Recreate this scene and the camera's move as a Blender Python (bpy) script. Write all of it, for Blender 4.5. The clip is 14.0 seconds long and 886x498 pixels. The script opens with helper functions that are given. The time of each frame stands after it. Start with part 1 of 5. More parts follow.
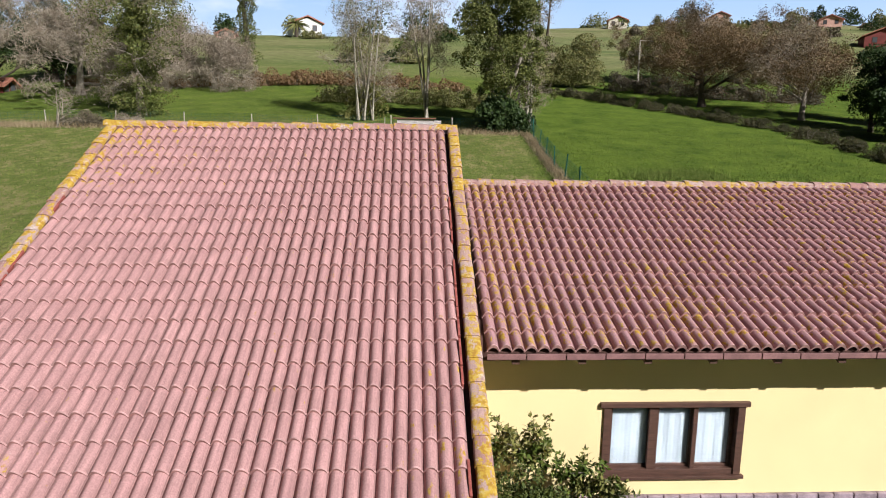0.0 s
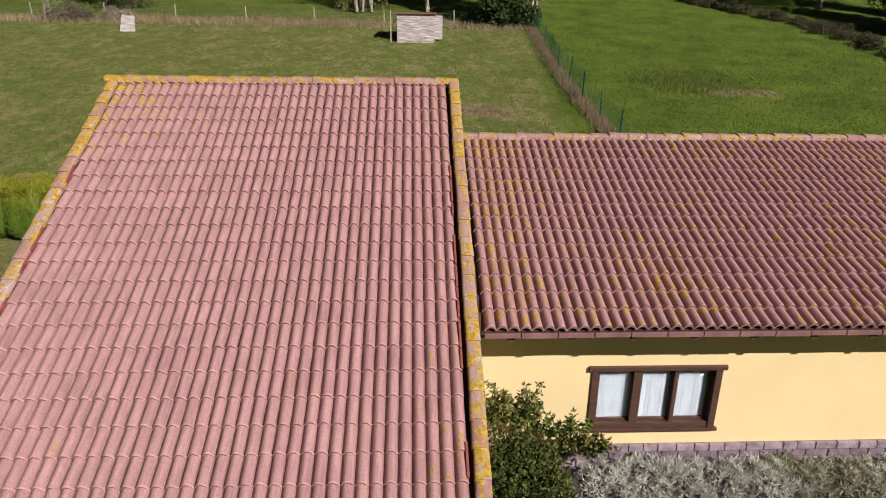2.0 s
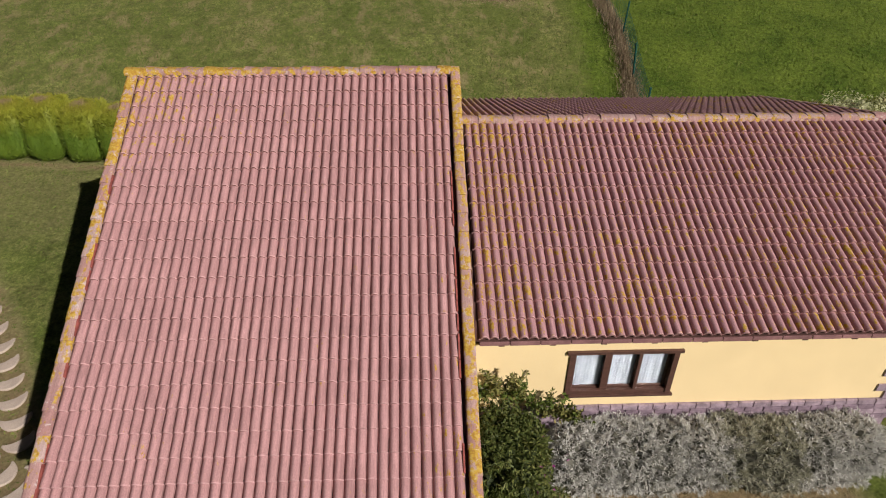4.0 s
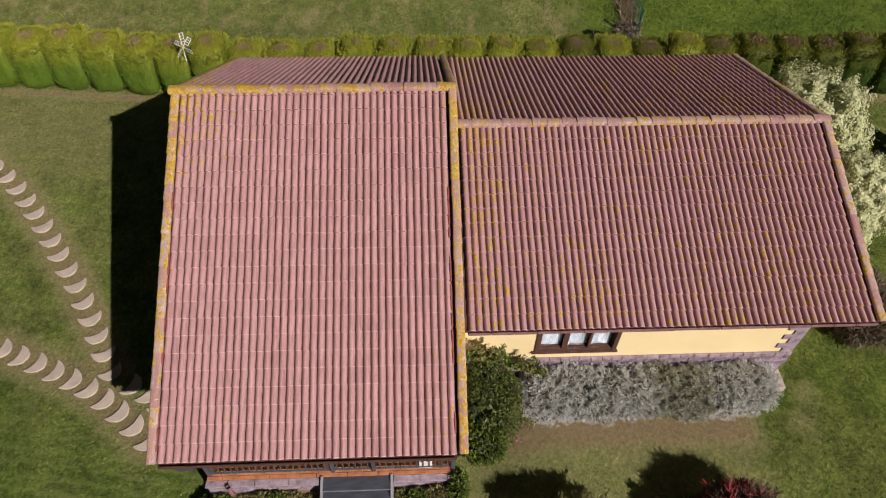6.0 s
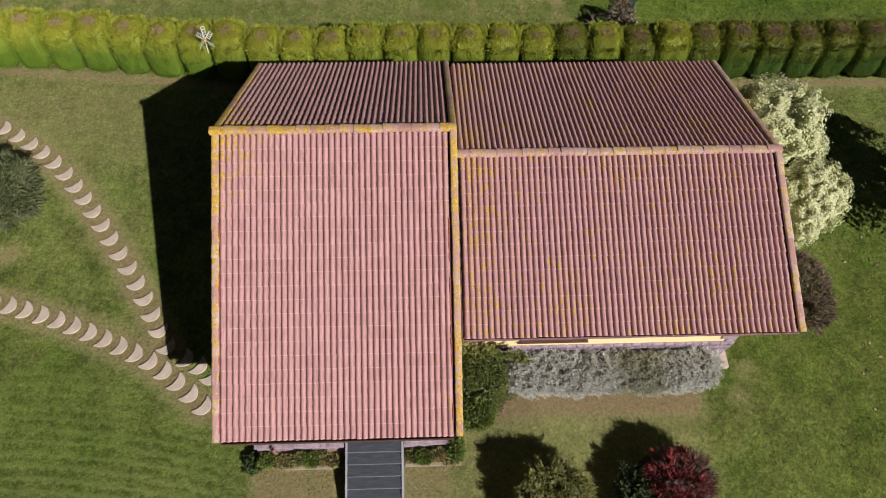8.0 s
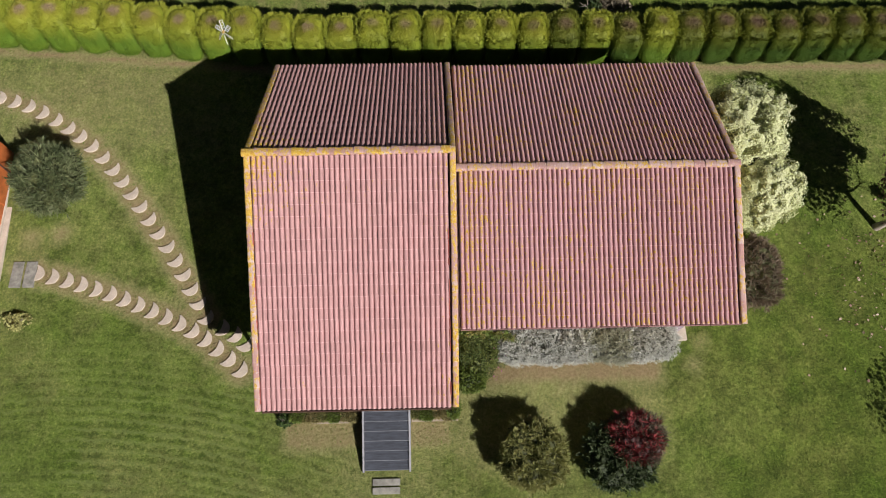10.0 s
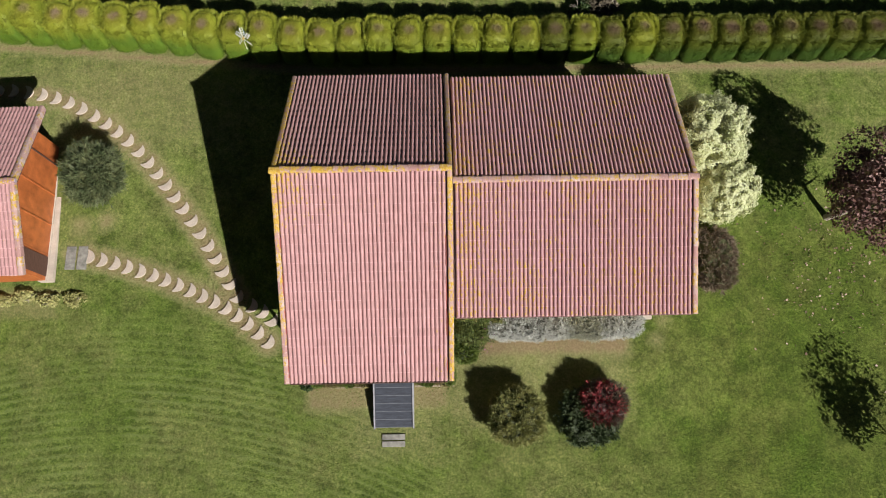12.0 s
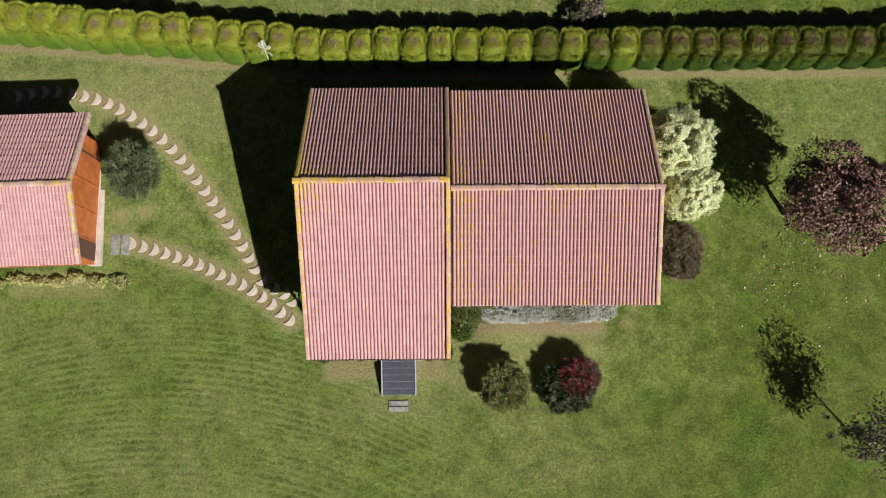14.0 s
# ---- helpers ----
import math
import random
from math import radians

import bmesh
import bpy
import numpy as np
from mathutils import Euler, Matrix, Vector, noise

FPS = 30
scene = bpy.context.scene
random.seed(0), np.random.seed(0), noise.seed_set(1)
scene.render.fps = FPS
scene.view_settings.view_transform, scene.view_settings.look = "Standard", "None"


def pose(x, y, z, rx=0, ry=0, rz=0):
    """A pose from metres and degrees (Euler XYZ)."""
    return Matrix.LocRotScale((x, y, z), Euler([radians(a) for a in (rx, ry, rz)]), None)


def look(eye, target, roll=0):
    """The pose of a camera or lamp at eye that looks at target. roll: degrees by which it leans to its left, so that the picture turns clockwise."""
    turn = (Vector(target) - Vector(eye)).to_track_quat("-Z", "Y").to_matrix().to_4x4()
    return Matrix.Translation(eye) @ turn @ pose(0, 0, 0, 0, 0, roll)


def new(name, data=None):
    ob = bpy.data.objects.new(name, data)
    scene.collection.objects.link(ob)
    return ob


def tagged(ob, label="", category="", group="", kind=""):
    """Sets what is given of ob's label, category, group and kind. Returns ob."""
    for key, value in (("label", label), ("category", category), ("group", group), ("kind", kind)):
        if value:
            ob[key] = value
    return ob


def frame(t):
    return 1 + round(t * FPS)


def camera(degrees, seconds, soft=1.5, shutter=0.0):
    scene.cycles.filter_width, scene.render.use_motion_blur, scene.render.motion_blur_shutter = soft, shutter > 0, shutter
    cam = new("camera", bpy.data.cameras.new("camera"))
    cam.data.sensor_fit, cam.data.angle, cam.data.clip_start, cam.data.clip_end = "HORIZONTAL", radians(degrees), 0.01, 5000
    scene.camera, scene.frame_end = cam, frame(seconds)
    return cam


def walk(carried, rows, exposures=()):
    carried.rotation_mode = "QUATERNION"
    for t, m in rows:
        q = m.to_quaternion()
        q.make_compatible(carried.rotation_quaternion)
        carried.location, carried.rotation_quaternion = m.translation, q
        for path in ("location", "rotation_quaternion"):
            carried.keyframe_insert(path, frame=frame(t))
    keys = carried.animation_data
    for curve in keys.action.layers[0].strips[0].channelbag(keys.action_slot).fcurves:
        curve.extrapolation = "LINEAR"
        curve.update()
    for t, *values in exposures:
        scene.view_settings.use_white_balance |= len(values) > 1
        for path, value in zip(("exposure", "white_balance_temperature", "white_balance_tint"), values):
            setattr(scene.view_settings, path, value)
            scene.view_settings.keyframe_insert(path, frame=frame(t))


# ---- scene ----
# camera: seconds, eye, turn about x, y, z
cam = camera(67.6, 14.0, 1.0)
PATH = [
    (0.0, -0.740, -11.647, 6.490, 79.43, -0.69, -2.54),
    (0.5, -0.744, -11.665, 6.686, 78.59, -0.67, -2.57),
    (1.0, -0.748, -11.676, 6.955, 76.56, -0.73, -2.52),
    (1.5, -0.745, -11.696, 7.305, 72.82, -0.68, -2.46),
    (2.0, -0.749, -11.709, 7.749, 69.46, -0.67, -2.40),
    (2.5, -0.752, -11.724, 8.262, 66.56, -0.65, -2.45),
    (3.0, -0.758, -11.766, 8.868, 63.38, -0.54, -2.43),
    (5.5, -0.802, -11.616, 13.825, 43.23, -0.68, -2.18),
    (6.0, -0.804, -11.568, 14.862, 40.19, -0.76, -2.17),
    (6.5, -0.813, -11.450, 15.852, 37.67, -0.83, -2.11),
    (7.0, -0.813, -11.270, 16.838, 35.32, -0.81, -1.96),
    (7.5, -0.796, -11.031, 17.809, 33.03, -0.78, -1.81),
    (8.0, -0.780, -10.752, 18.767, 30.69, -0.71, -1.71),
    (8.5, -0.772, -10.457, 19.728, 28.35, -0.68, -1.62),
    (11.0, -0.656, -8.851, 24.504, 18.39, -0.52, -1.20),
    (11.5, -0.612, -8.547, 25.512, 16.85, -0.47, -1.12),
    (12.0, -0.566, -8.254, 26.514, 15.34, -0.40, -1.06),
    (12.5, -0.529, -7.975, 27.513, 14.03, -0.34, -0.93),
    (13.0, -0.486, -7.717, 28.522, 12.92, -0.30, -0.80),
    (13.5, -0.436, -7.495, 29.523, 11.83, -0.26, -0.65),
    (14.0, -0.384, -7.299, 30.463, 10.89, -0.19, -0.45),
]
walk(cam, [(t, pose(x, y, z, rx, ry, rz)) for t, x, y, z, rx, ry, rz in PATH],
     [(0.0, 0.46, 6200, 12), (1.0, 0.34, 6350, 15), (2.0, 0.14, 6650, 17), (3.0, 0.04, 6650, 18), (5.5, 0.05, 6650, 19), (6.5, 0.15, 6600, 18), (7.5, 0.29, 6500, 16), (11.5, 0.62, 6350, 12), (14.0, 0.73, 6300, 9)])

# ---- light ----
SUN = Vector((0.515, -0.65, 0.585)).normalized()
world = bpy.data.worlds.new("world")
scene.world = world
world.use_nodes = True
wn = world.node_tree.nodes
sky = wn.new("ShaderNodeTexSky")
sky.sky_type = "NISHITA"
sky.sun_disc = False
sky.sun_elevation = math.asin(SUN.z)
sky.sun_rotation = math.atan2(SUN.x, SUN.y)
sky.dust_density = 0.6
wn["Background"].inputs["Strength"].default_value = 0.0085
world.node_tree.links.new(sky.outputs["Color"], wn["Background"].inputs["Color"])
sun = new("sun", bpy.data.lights.new("sun", "SUN"))
sun.data.energy = 5.0
sun.data.angle = radians(0.53)
sun.data.color = (1.0, 0.965, 0.92)
sun.matrix_world = look(SUN * 60, (0, 0, 0))


# ---- materials ----
class Mat:
    """A node material with short ways to add nodes."""

    def __init__(self, name, rough=0.8, spec=0.3):
        self.m = bpy.data.materials.new(name)
        self.m.use_nodes = True
        self.t = self.m.node_tree
        self.b = self.t.nodes["Principled BSDF"]
        self.b.inputs["Roughness"].default_value = rough
        self.b.inputs["Specular IOR Level"].default_value = spec
        self.pos = None

    def node(self, kind, **values):
        n = self.t.nodes.new(kind)
        for k, v in values.items():
            n.inputs[k.replace("_", " ")].default_value = v
        return n

    def link(self, a, b):
        self.t.links.new(a, b)

    def where(self, local=False):
        if local:
            return self.node("ShaderNodeTexCoord").outputs["Object"]
        if self.pos is None:
            self.pos = self.node("ShaderNodeNewGeometry").outputs["Position"]
        return self.pos

    def noise(self, scale, detail=4.0, stretch=None, local=False, rough=0.55):
        n = self.node("ShaderNodeTexNoise", Scale=scale, Detail=detail, Roughness=rough)
        src = self.where(local)
        if stretch:
            mp = self.node("ShaderNodeMapping", Scale=stretch)
            self.link(src, mp.inputs["Vector"])
            src = mp.outputs["Vector"]
        self.link(src, n.inputs["Vector"])
        return n.outputs["Fac"]

    def ramp(self, fac, *stops):
        r = self.node("ShaderNodeValToRGB")
        e = r.color_ramp.elements
        while len(e) < len(stops):
            e.new(0.5)
        for el, (p, c) in zip(e, stops):
            el.position = p
            el.color = (*c, 1) if len(c) == 3 else c
        self.link(fac, r.inputs["Fac"])
        return r.outputs["Color"]

    def mix(self, fac, a, b, how="MIX"):
        n = self.t.nodes.new("ShaderNodeMix")
        n.data_type = "RGBA"
        n.blend_type = how
        for sock, v in ((n.inputs[0], fac), (n.inputs[6], a), (n.inputs[7], b)):
            if isinstance(v, (int, float)):
                sock.default_value = v
            elif isinstance(v, tuple):
                sock.default_value = (*v, 1)
            else:
                self.link(v, sock)
        return n.outputs[2]

    def math(self, op, a, b=0.0, clamp=False):
        n = self.t.nodes.new("ShaderNodeMath")
        n.operation = op
        n.use_clamp = clamp
        for sock, v in ((n.inputs[0], a), (n.inputs[1], b)):
            if isinstance(v, (int, float)):
                sock.default_value = v
            else:
                self.link(v, sock)
        return n.outputs[0]

    def axis(self, k, local=False):
        s = self.node("ShaderNodeSeparateXYZ")
        self.link(self.where(local), s.inputs[0])
        return s.outputs[k]

    def band(self, value, a, b):
        """0 at a, 1 at b, straight between."""
        n = self.node("ShaderNodeMapRange")
        n.inputs["From Min"].default_value, n.inputs["From Max"].default_value = a, b
        self.link(value, n.inputs["Value"])
        return n.outputs[0]

    def colour(self, c):
        if isinstance(c, tuple):
            self.b.inputs["Base Color"].default_value = (*c, 1)
        else:
            self.link(c, self.b.inputs["Base Color"])

    def bump(self, fac, depth, strength=1.0):
        n = self.node("ShaderNodeBump", Distance=depth, Strength=strength)
        self.link(fac, n.inputs["Height"])
        self.link(n.outputs["Normal"], self.b.inputs["Normal"])

    def chance(self, joined):
        if joined:
            return self.node("ShaderNodeNewGeometry").outputs["Random Per Island"]
        return self.node("ShaderNodeObjectInfo").outputs["Random"]


def tile_material(name, joined, lichen, cap=False):
    m = Mat(name, 0.85, 0.25)
    ran = m.chance(joined)
    base = m.ramp(ran, (0.0, (0.385, 0.215, 0.206)), (0.5, (0.405, 0.228, 0.219)), (1.0, (0.43, 0.245, 0.235)))
    if cap:
        base = m.ramp(ran, (0.0, (0.34, 0.19, 0.17)), (0.5, (0.38, 0.25, 0.225)), (1.0, (0.43, 0.33, 0.30)))
    if not cap:
        wing = m.math("MULTIPLY", m.band(m.axis(0), 0.02, 0.06), 0.45)
        base = m.mix(wing, base, (0.36, 0.198, 0.225))
    dirt = m.noise(1.3, 5)
    base = m.mix(m.ramp(dirt, (0.42, (0, 0, 0)), (0.7, (0.26, 0.26, 0.26))), base, (0.25, 0.14, 0.13))
    grain = m.noise(60, 3)
    base = m.mix(0.35, base, m.ramp(grain, (0.3, (0.25, 0.25, 0.25)), (0.7, (0.75, 0.75, 0.75))), "OVERLAY")
    streak = m.noise(9, 3, stretch=(1.0, 0.12, 0.12))
    base = m.mix(m.ramp(streak, (0.55, (0, 0, 0)), (0.75, (0.35, 0.35, 0.35))), base, (0.20, 0.10, 0.10))
    brushed = m.noise(34, 4, stretch=(1.0, 0.07, 0.07), rough=0.7)
    base = m.mix(0.45, base, m.ramp(brushed, (0.32, (0.30, 0.30, 0.30)), (0.68, (0.70, 0.70, 0.70))), "OVERLAY")
    pits = m.noise(26, 3, stretch=(1.0, 0.5, 0.5), rough=0.75)
    base = m.mix(m.ramp(pits, (0.66, (0, 0, 0)), (0.74, (0.55, 0.55, 0.55))), base, (0.17, 0.095, 0.09))
    # lichen in clusters
    cluster = m.noise(0.55, 3)
    fine = m.noise(10 if cap else 15, 4, stretch=(1.0, 0.7, 0.7) if cap else (1.0, 0.38, 0.38), rough=0.7)
    x, y = m.axis(0), m.axis(1)
    if cap:
        left = m.math("MULTIPLY", m.band(x, -0.5, -5.0), m.band(m.math("ABSOLUTE", y), 5.5, 0.5))
        some = m.math("ADD", m.math("MULTIPLY", m.band(ran, 0.2, 0.9), 0.10), lichen + 0.01)
        joint = m.math("MULTIPLY", m.band(m.math("ABSOLUTE", m.math("ADD", x, 0.06)), 0.35, 0.2), m.band(y, 0.5, -0.5))
        amount = m.math("ADD", m.math("ADD", m.math("MULTIPLY", cluster, 0.25), m.math("MULTIPLY", joint, 0.07)), m.math("ADD", some, m.math("MULTIPLY", left, 0.10)))
        amount = m.math("SUBTRACT", amount, m.math("MULTIPLY", m.band(x, -9.0, -12.0), 0.10))
    else:
        near_left = m.band(m.math("ABSOLUTE", m.math("ADD", x, 5.9)), 2.6, 0.0)
        near_joint = m.band(m.math("ABSOLUTE", m.math("ADD", x, 0.1)), 1.3, 0.0)
        near_ridge = m.band(m.math("ABSOLUTE", y), 3.2, 0.0)
        right = m.band(x, 0.0, 0.3)
        a = m.math("MULTIPLY", near_left, m.math("MULTIPLY", near_ridge, 0.27))
        b = m.math("MULTIPLY", near_joint, 0.10)
        c = m.math("MULTIPLY", right, 0.118)
        amount = m.math("ADD", m.math("ADD", a, b), m.math("ADD", c, m.math("MULTIPLY", cluster, 0.25)))
        amount = m.math("ADD", amount, lichen)
    hot = m.math("ADD", fine, amount)
    mask = m.ramp(hot, (0.80, (0, 0, 0)), (0.86, (1, 1, 1)))
    tint = m.ramp(m.noise(23, 2), (0.35, (0.33, 0.18, 0.03)), (0.55, (0.46, 0.30, 0.04)), (0.75, (0.46, 0.36, 0.13)))
    col = m.mix(mask, base, tint)
    pale = m.ramp(m.noise(14, 3, rough=0.7), (0.60 if cap else 0.69, (0, 0, 0)), (0.66 if cap else 0.73, (0.8, 0.8, 0.8)))
    col = m.mix(m.math("MULTIPLY", pale, 0.7 if cap else 0.35), col, (0.55, 0.50, 0.46))
    m.colour(col)
    m.bump(m.math("ADD", m.noise(90, 4), m.math("MULTIPLY", mask, 0.6)), 0.0015)
    return m.m


TILE = tile_material("concrete_tile", False, 0.0)
TILE_JOINED = tile_material("concrete_tile_joined", True, 0.0)
CAP = tile_material("ridge_tile", False, 0.10, True)


def plain(name, colour, rough=0.8, spread=0.25, scale=6.0, bump=0.0, spec=0.3, fine=70.0, stretch=None, dark=None):
    """Colour that varies at two scales, with fine relief."""
    m = Mat(name, rough, spec)
    c = Vector(colour)
    lo, hi = tuple(c * (1 - spread)), tuple(c * (1 + spread))
    big = m.ramp(m.noise(scale, 5, stretch=stretch), (0.3, dark or lo), (0.7, hi))
    small = m.ramp(m.noise(fine, 3, stretch=stretch), (0.3, (0.38, 0.38, 0.38)), (0.7, (0.62, 0.62, 0.62)))
    m.colour(m.mix(0.6, big, small, "OVERLAY"))
    if bump:
        m.bump(m.noise(fine, 5, stretch=stretch), bump)
    return m.m


# worn lower edge, also painted paler for the sunlight that catches it
TILE_EDGE = plain("worn_sunlit_tile_edge", (0.45, 0.272, 0.258), 0.9, 0.25, 9, 0.002, 0.2, 90)
# butt face, a little darker than the tile's top
TILE_BUTT = plain("tile_butt_face", (0.38, 0.22, 0.20), 0.9, 0.25, 9, 0.002, 0.2, 90)
# troughs coloured darker than the rolls, standing in for the shade between them
TILE_TROUGH = plain("shaded_tile_trough", (0.29, 0.163, 0.152), 0.9, 0.3, 3, 0.002, 0.2, 40)
PLASTER = plain("yellow_render", (0.80, 0.645, 0.35), 0.9, 0.04, 1.2, 0.002, 0.2, 160)
STONE = plain("mauve_stone", (0.30, 0.235, 0.265), 0.85, 0.4, 6, 0.012, 0.3, 40)
STONE_DARK = plain("purple_stone", (0.22, 0.165, 0.195), 0.85, 0.4, 6, 0.012, 0.3, 40)
DARK_WOOD = plain("dark_brown_wood", (0.085, 0.042, 0.03), 0.55, 0.3, 5, 0.002, 0.4, 60, (1, 1, 8))
WHITE_PAINT = plain("weathered_white_paint", (0.62, 0.60, 0.57), 0.7, 0.2, 3, 0.002)
RED_WALL = plain("dark_red_wall", (0.20, 0.05, 0.045), 0.8, 0.2, 1)
HUT_PAINT = plain("peeling_white_boards", (0.48, 0.45, 0.44), 0.8, 0.4, 3.0, 0.003, 0.3, 20, (0.6, 1, 6), dark=(0.17, 0.14, 0.13))
PINK_WALL = plain("salmon_wall", (0.60, 0.36, 0.30), 0.8, 0.1, 1)
ROOF_FAR = plain("terracotta_roof", (0.36, 0.15, 0.10), 0.85, 0.25, 1.5)
POST_WOOD = plain("grey_post_wood", (0.40, 0.36, 0.30), 0.85, 0.2, 4)
FENCE_GREEN = plain("green_coated_wire", (0.012, 0.085, 0.068), 0.5, 0.2, 4)
BARK_PALE = plain("pale_bark", (0.37, 0.33, 0.27), 0.85, 0.3, 3, 0.01, 0.2, 30)
BARK_GREY = plain("grey_brown_bark", (0.30, 0.255, 0.21), 0.9, 0.3, 3, 0.01, 0.2, 30)
BARK_DARK = plain("dark_bark", (0.09, 0.07, 0.055), 0.9, 0.3, 3, 0.01, 0.2, 30)
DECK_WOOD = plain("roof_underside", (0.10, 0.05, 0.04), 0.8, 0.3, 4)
CURTAIN = plain("white_net_curtain", (0.29, 0.325, 0.355), 0.9, 0.06, 3, 0, 0.1)
CLAY_FLOOR = plain("terracotta_floor", (0.42, 0.17, 0.08), 0.7, 0.3, 4, 0.003)
GREY_METAL = plain("grey_paint", (0.07, 0.075, 0.085), 0.5, 0.2, 5, 0.001, 0.4)
SLATE = plain("slate_grey_boards", (0.048, 0.053, 0.066), 0.65, 0.3, 3, 0.002, 0.4, 50, (1, 6, 1))
PALE_STONE = plain("pale_stone", (0.44, 0.37, 0.30), 0.9, 0.15, 3, 0.004, 0.2, 60)
FASCIA = plain("mauve_fascia", (0.23, 0.12, 0.115), 0.6, 0.3, 4, 0.002, 0.3)
ORANGE_WOOD = plain("varnished_wood", (0.36, 0.105, 0.03), 0.45, 0.3, 2.5, 0.002, 0.4, 50, (9, 1, 1))


def glass_material():
    m = Mat("window_glass", 0.03, 0.5)
    m.b.inputs["Transmission Weight"].default_value = 1.0
    m.b.inputs["IOR"].default_value = 1.3
    m.colour((0.95, 0.98, 0.98))
    return m.m


GLASS = glass_material()


def grass_material():
    m = Mat("meadow_grass", 0.9, 0.15)
    y, x = m.axis(1), m.axis(0)
    fine = m.noise(11, 6, rough=0.8)
    tuft = m.noise(3.0, 5, rough=0.65)
    field = m.noise(0.22, 4)
    green = m.ramp(fine, (0.32, (0.052, 0.080, 0.012)), (0.5, (0.108, 0.155, 0.026)), (0.68, (0.195, 0.235, 0.055)))
    dry = m.ramp(fine, (0.28, (0.10, 0.10, 0.034)), (0.5, (0.20, 0.19, 0.070)), (0.72, (0.32, 0.285, 0.125)))
    worn = m.math("ADD", m.math("MULTIPLY", field, 0.65), m.math("MULTIPLY", tuft, 0.35))
    lawn = m.mix(m.ramp(worn, (0.45, (0, 0, 0)), (0.66, (0.75, 0.75, 0.75))), green, dry)
    wide = m.noise(0.07, 4)
    lawn = m.mix(m.ramp(wide, (0.45, (0, 0, 0)), (0.6, (0.3, 0.3, 0.3))), lawn, dry)
    deep = m.noise(0.42, 5, rough=0.65)
    lawn = m.mix(m.ramp(deep, (0.46, (0, 0, 0)), (0.66, (0.65, 0.65, 0.65))), lawn, m.ramp(fine, (0.32, (0.026, 0.055, 0.006)), (0.68, (0.115, 0.185, 0.018))))
    bright = m.ramp(m.noise(1.1, 6, rough=0.72), (0.33, (0.24, 0.24, 0.24)), (0.67, (0.76, 0.76, 0.76)))
    lawn = m.mix(0.65, lawn, bright, "OVERLAY")
    speck = m.ramp(m.noise(6, 5, rough=0.85), (0.36, (0.16, 0.16, 0.16)), (0.64, (0.84, 0.84, 0.84)))
    lawn = m.mix(0.42, lawn, speck, "OVERLAY")
    # curved rows left by the mower
    bend = m.math("MULTIPLY", m.math("MULTIPLY", x, x), 0.02)
    across = m.math("ADD", m.math("ADD", y, m.math("MULTIPLY", x, 0.53)), m.math("ADD", bend, m.math("MULTIPLY", tuft, 0.5)))
    rows = m.math("MULTIPLY_ADD", m.math("SINE", m.math("MULTIPLY", across, 19.0)), 0.5)
    m.t.nodes[-1].inputs[2].default_value = 0.5
    mown = m.math("MULTIPLY", m.band(x, 1.0, -2.0), m.band(y, -3.0, -5.5))
    mown = m.math("MULTIPLY", mown, m.ramp(m.noise(0.35, 3), (0.35, (0, 0, 0)), (0.6, (1, 1, 1))))
    dash = m.math("MULTIPLY", m.ramp(rows, (0.15, (1, 1, 1)), (0.5, (0, 0, 0))), m.ramp(m.noise(4.5, 4, rough=0.7), (0.45, (0, 0, 0)), (0.6, (1, 1, 1))))
    lawn = m.mix(m.math("MULTIPLY", m.math("MULTIPLY", mown, dash), 0.55), lawn, (0.035, 0.065, 0.010))
    pale = m.math("MULTIPLY", m.ramp(rows, (0.6, (0, 0, 0)), (0.9, (1, 1, 1))), mown)
    lawn = m.mix(m.math("MULTIPLY", pale, 0.4), lawn, (0.21, 0.25, 0.08))
    meadow = m.math("MULTIPLY", m.band(m.math("ADD", y, m.math("MULTIPLY", tuft, 3)), 9.5, 13.0), 0.30)
    lawn = m.mix(meadow, lawn, dry)
    hay = m.ramp(m.noise(0.9, 6, stretch=(1.3, 0.7, 1.0), rough=0.72), (0.50, (0, 0, 0)), (0.64, (1, 1, 1)))
    lawn = m.mix(m.math("MULTIPLY", meadow, 1.9), lawn, m.ramp(m.noise(2.6, 6, rough=0.8), (0.35, (0.18, 0.18, 0.18)), (0.65, (0.86, 0.86, 0.86))), "OVERLAY")
    sward = m.ramp(m.noise(0.45, 6, rough=0.68), (0.42, (0, 0, 0)), (0.58, (1, 1, 1)))
    lawn = m.mix(m.math("MULTIPLY", m.math("MULTIPLY", meadow, 2.0), sward), lawn, m.ramp(m.noise(5, 6, rough=0.8), (0.32, (0.042, 0.075, 0.010)), (0.68, (0.140, 0.185, 0.032))))
    lawn = m.mix(m.math("MULTIPLY", m.math("MULTIPLY", meadow, 2.3), hay), lawn, m.ramp(m.noise(4, 5, rough=0.8), (0.3, (0.19, 0.155, 0.070)), (0.7, (0.40, 0.325, 0.165))))
    lush = m.ramp(m.noise(0.5, 6, rough=0.7), (0.35, (0.056, 0.098, 0.010)), (0.65, (0.122, 0.172, 0.022)))
    lush = m.mix(0.6, lush, speck, "OVERLAY")
    lush = m.mix(0.5, lush, m.ramp(fine, (0.3, (0.2, 0.2, 0.2)), (0.7, (0.8, 0.8, 0.8))), "OVERLAY")
    edge = m.math("ADD", m.math("SUBTRACT", x, m.math("MULTIPLY", y, 0.07)), m.math("MULTIPLY", tuft, 1.2))
    pasture = m.math("MULTIPLY", m.band(edge, 5.0, 6.0), m.band(y, 9.0, 11.0))
    far = m.band(m.math("ADD", y, m.math("MULTIPLY", field, 8)), 46, 52)
    pasture = m.math("MAXIMUM", pasture, m.math("MULTIPLY", far, 0.8))
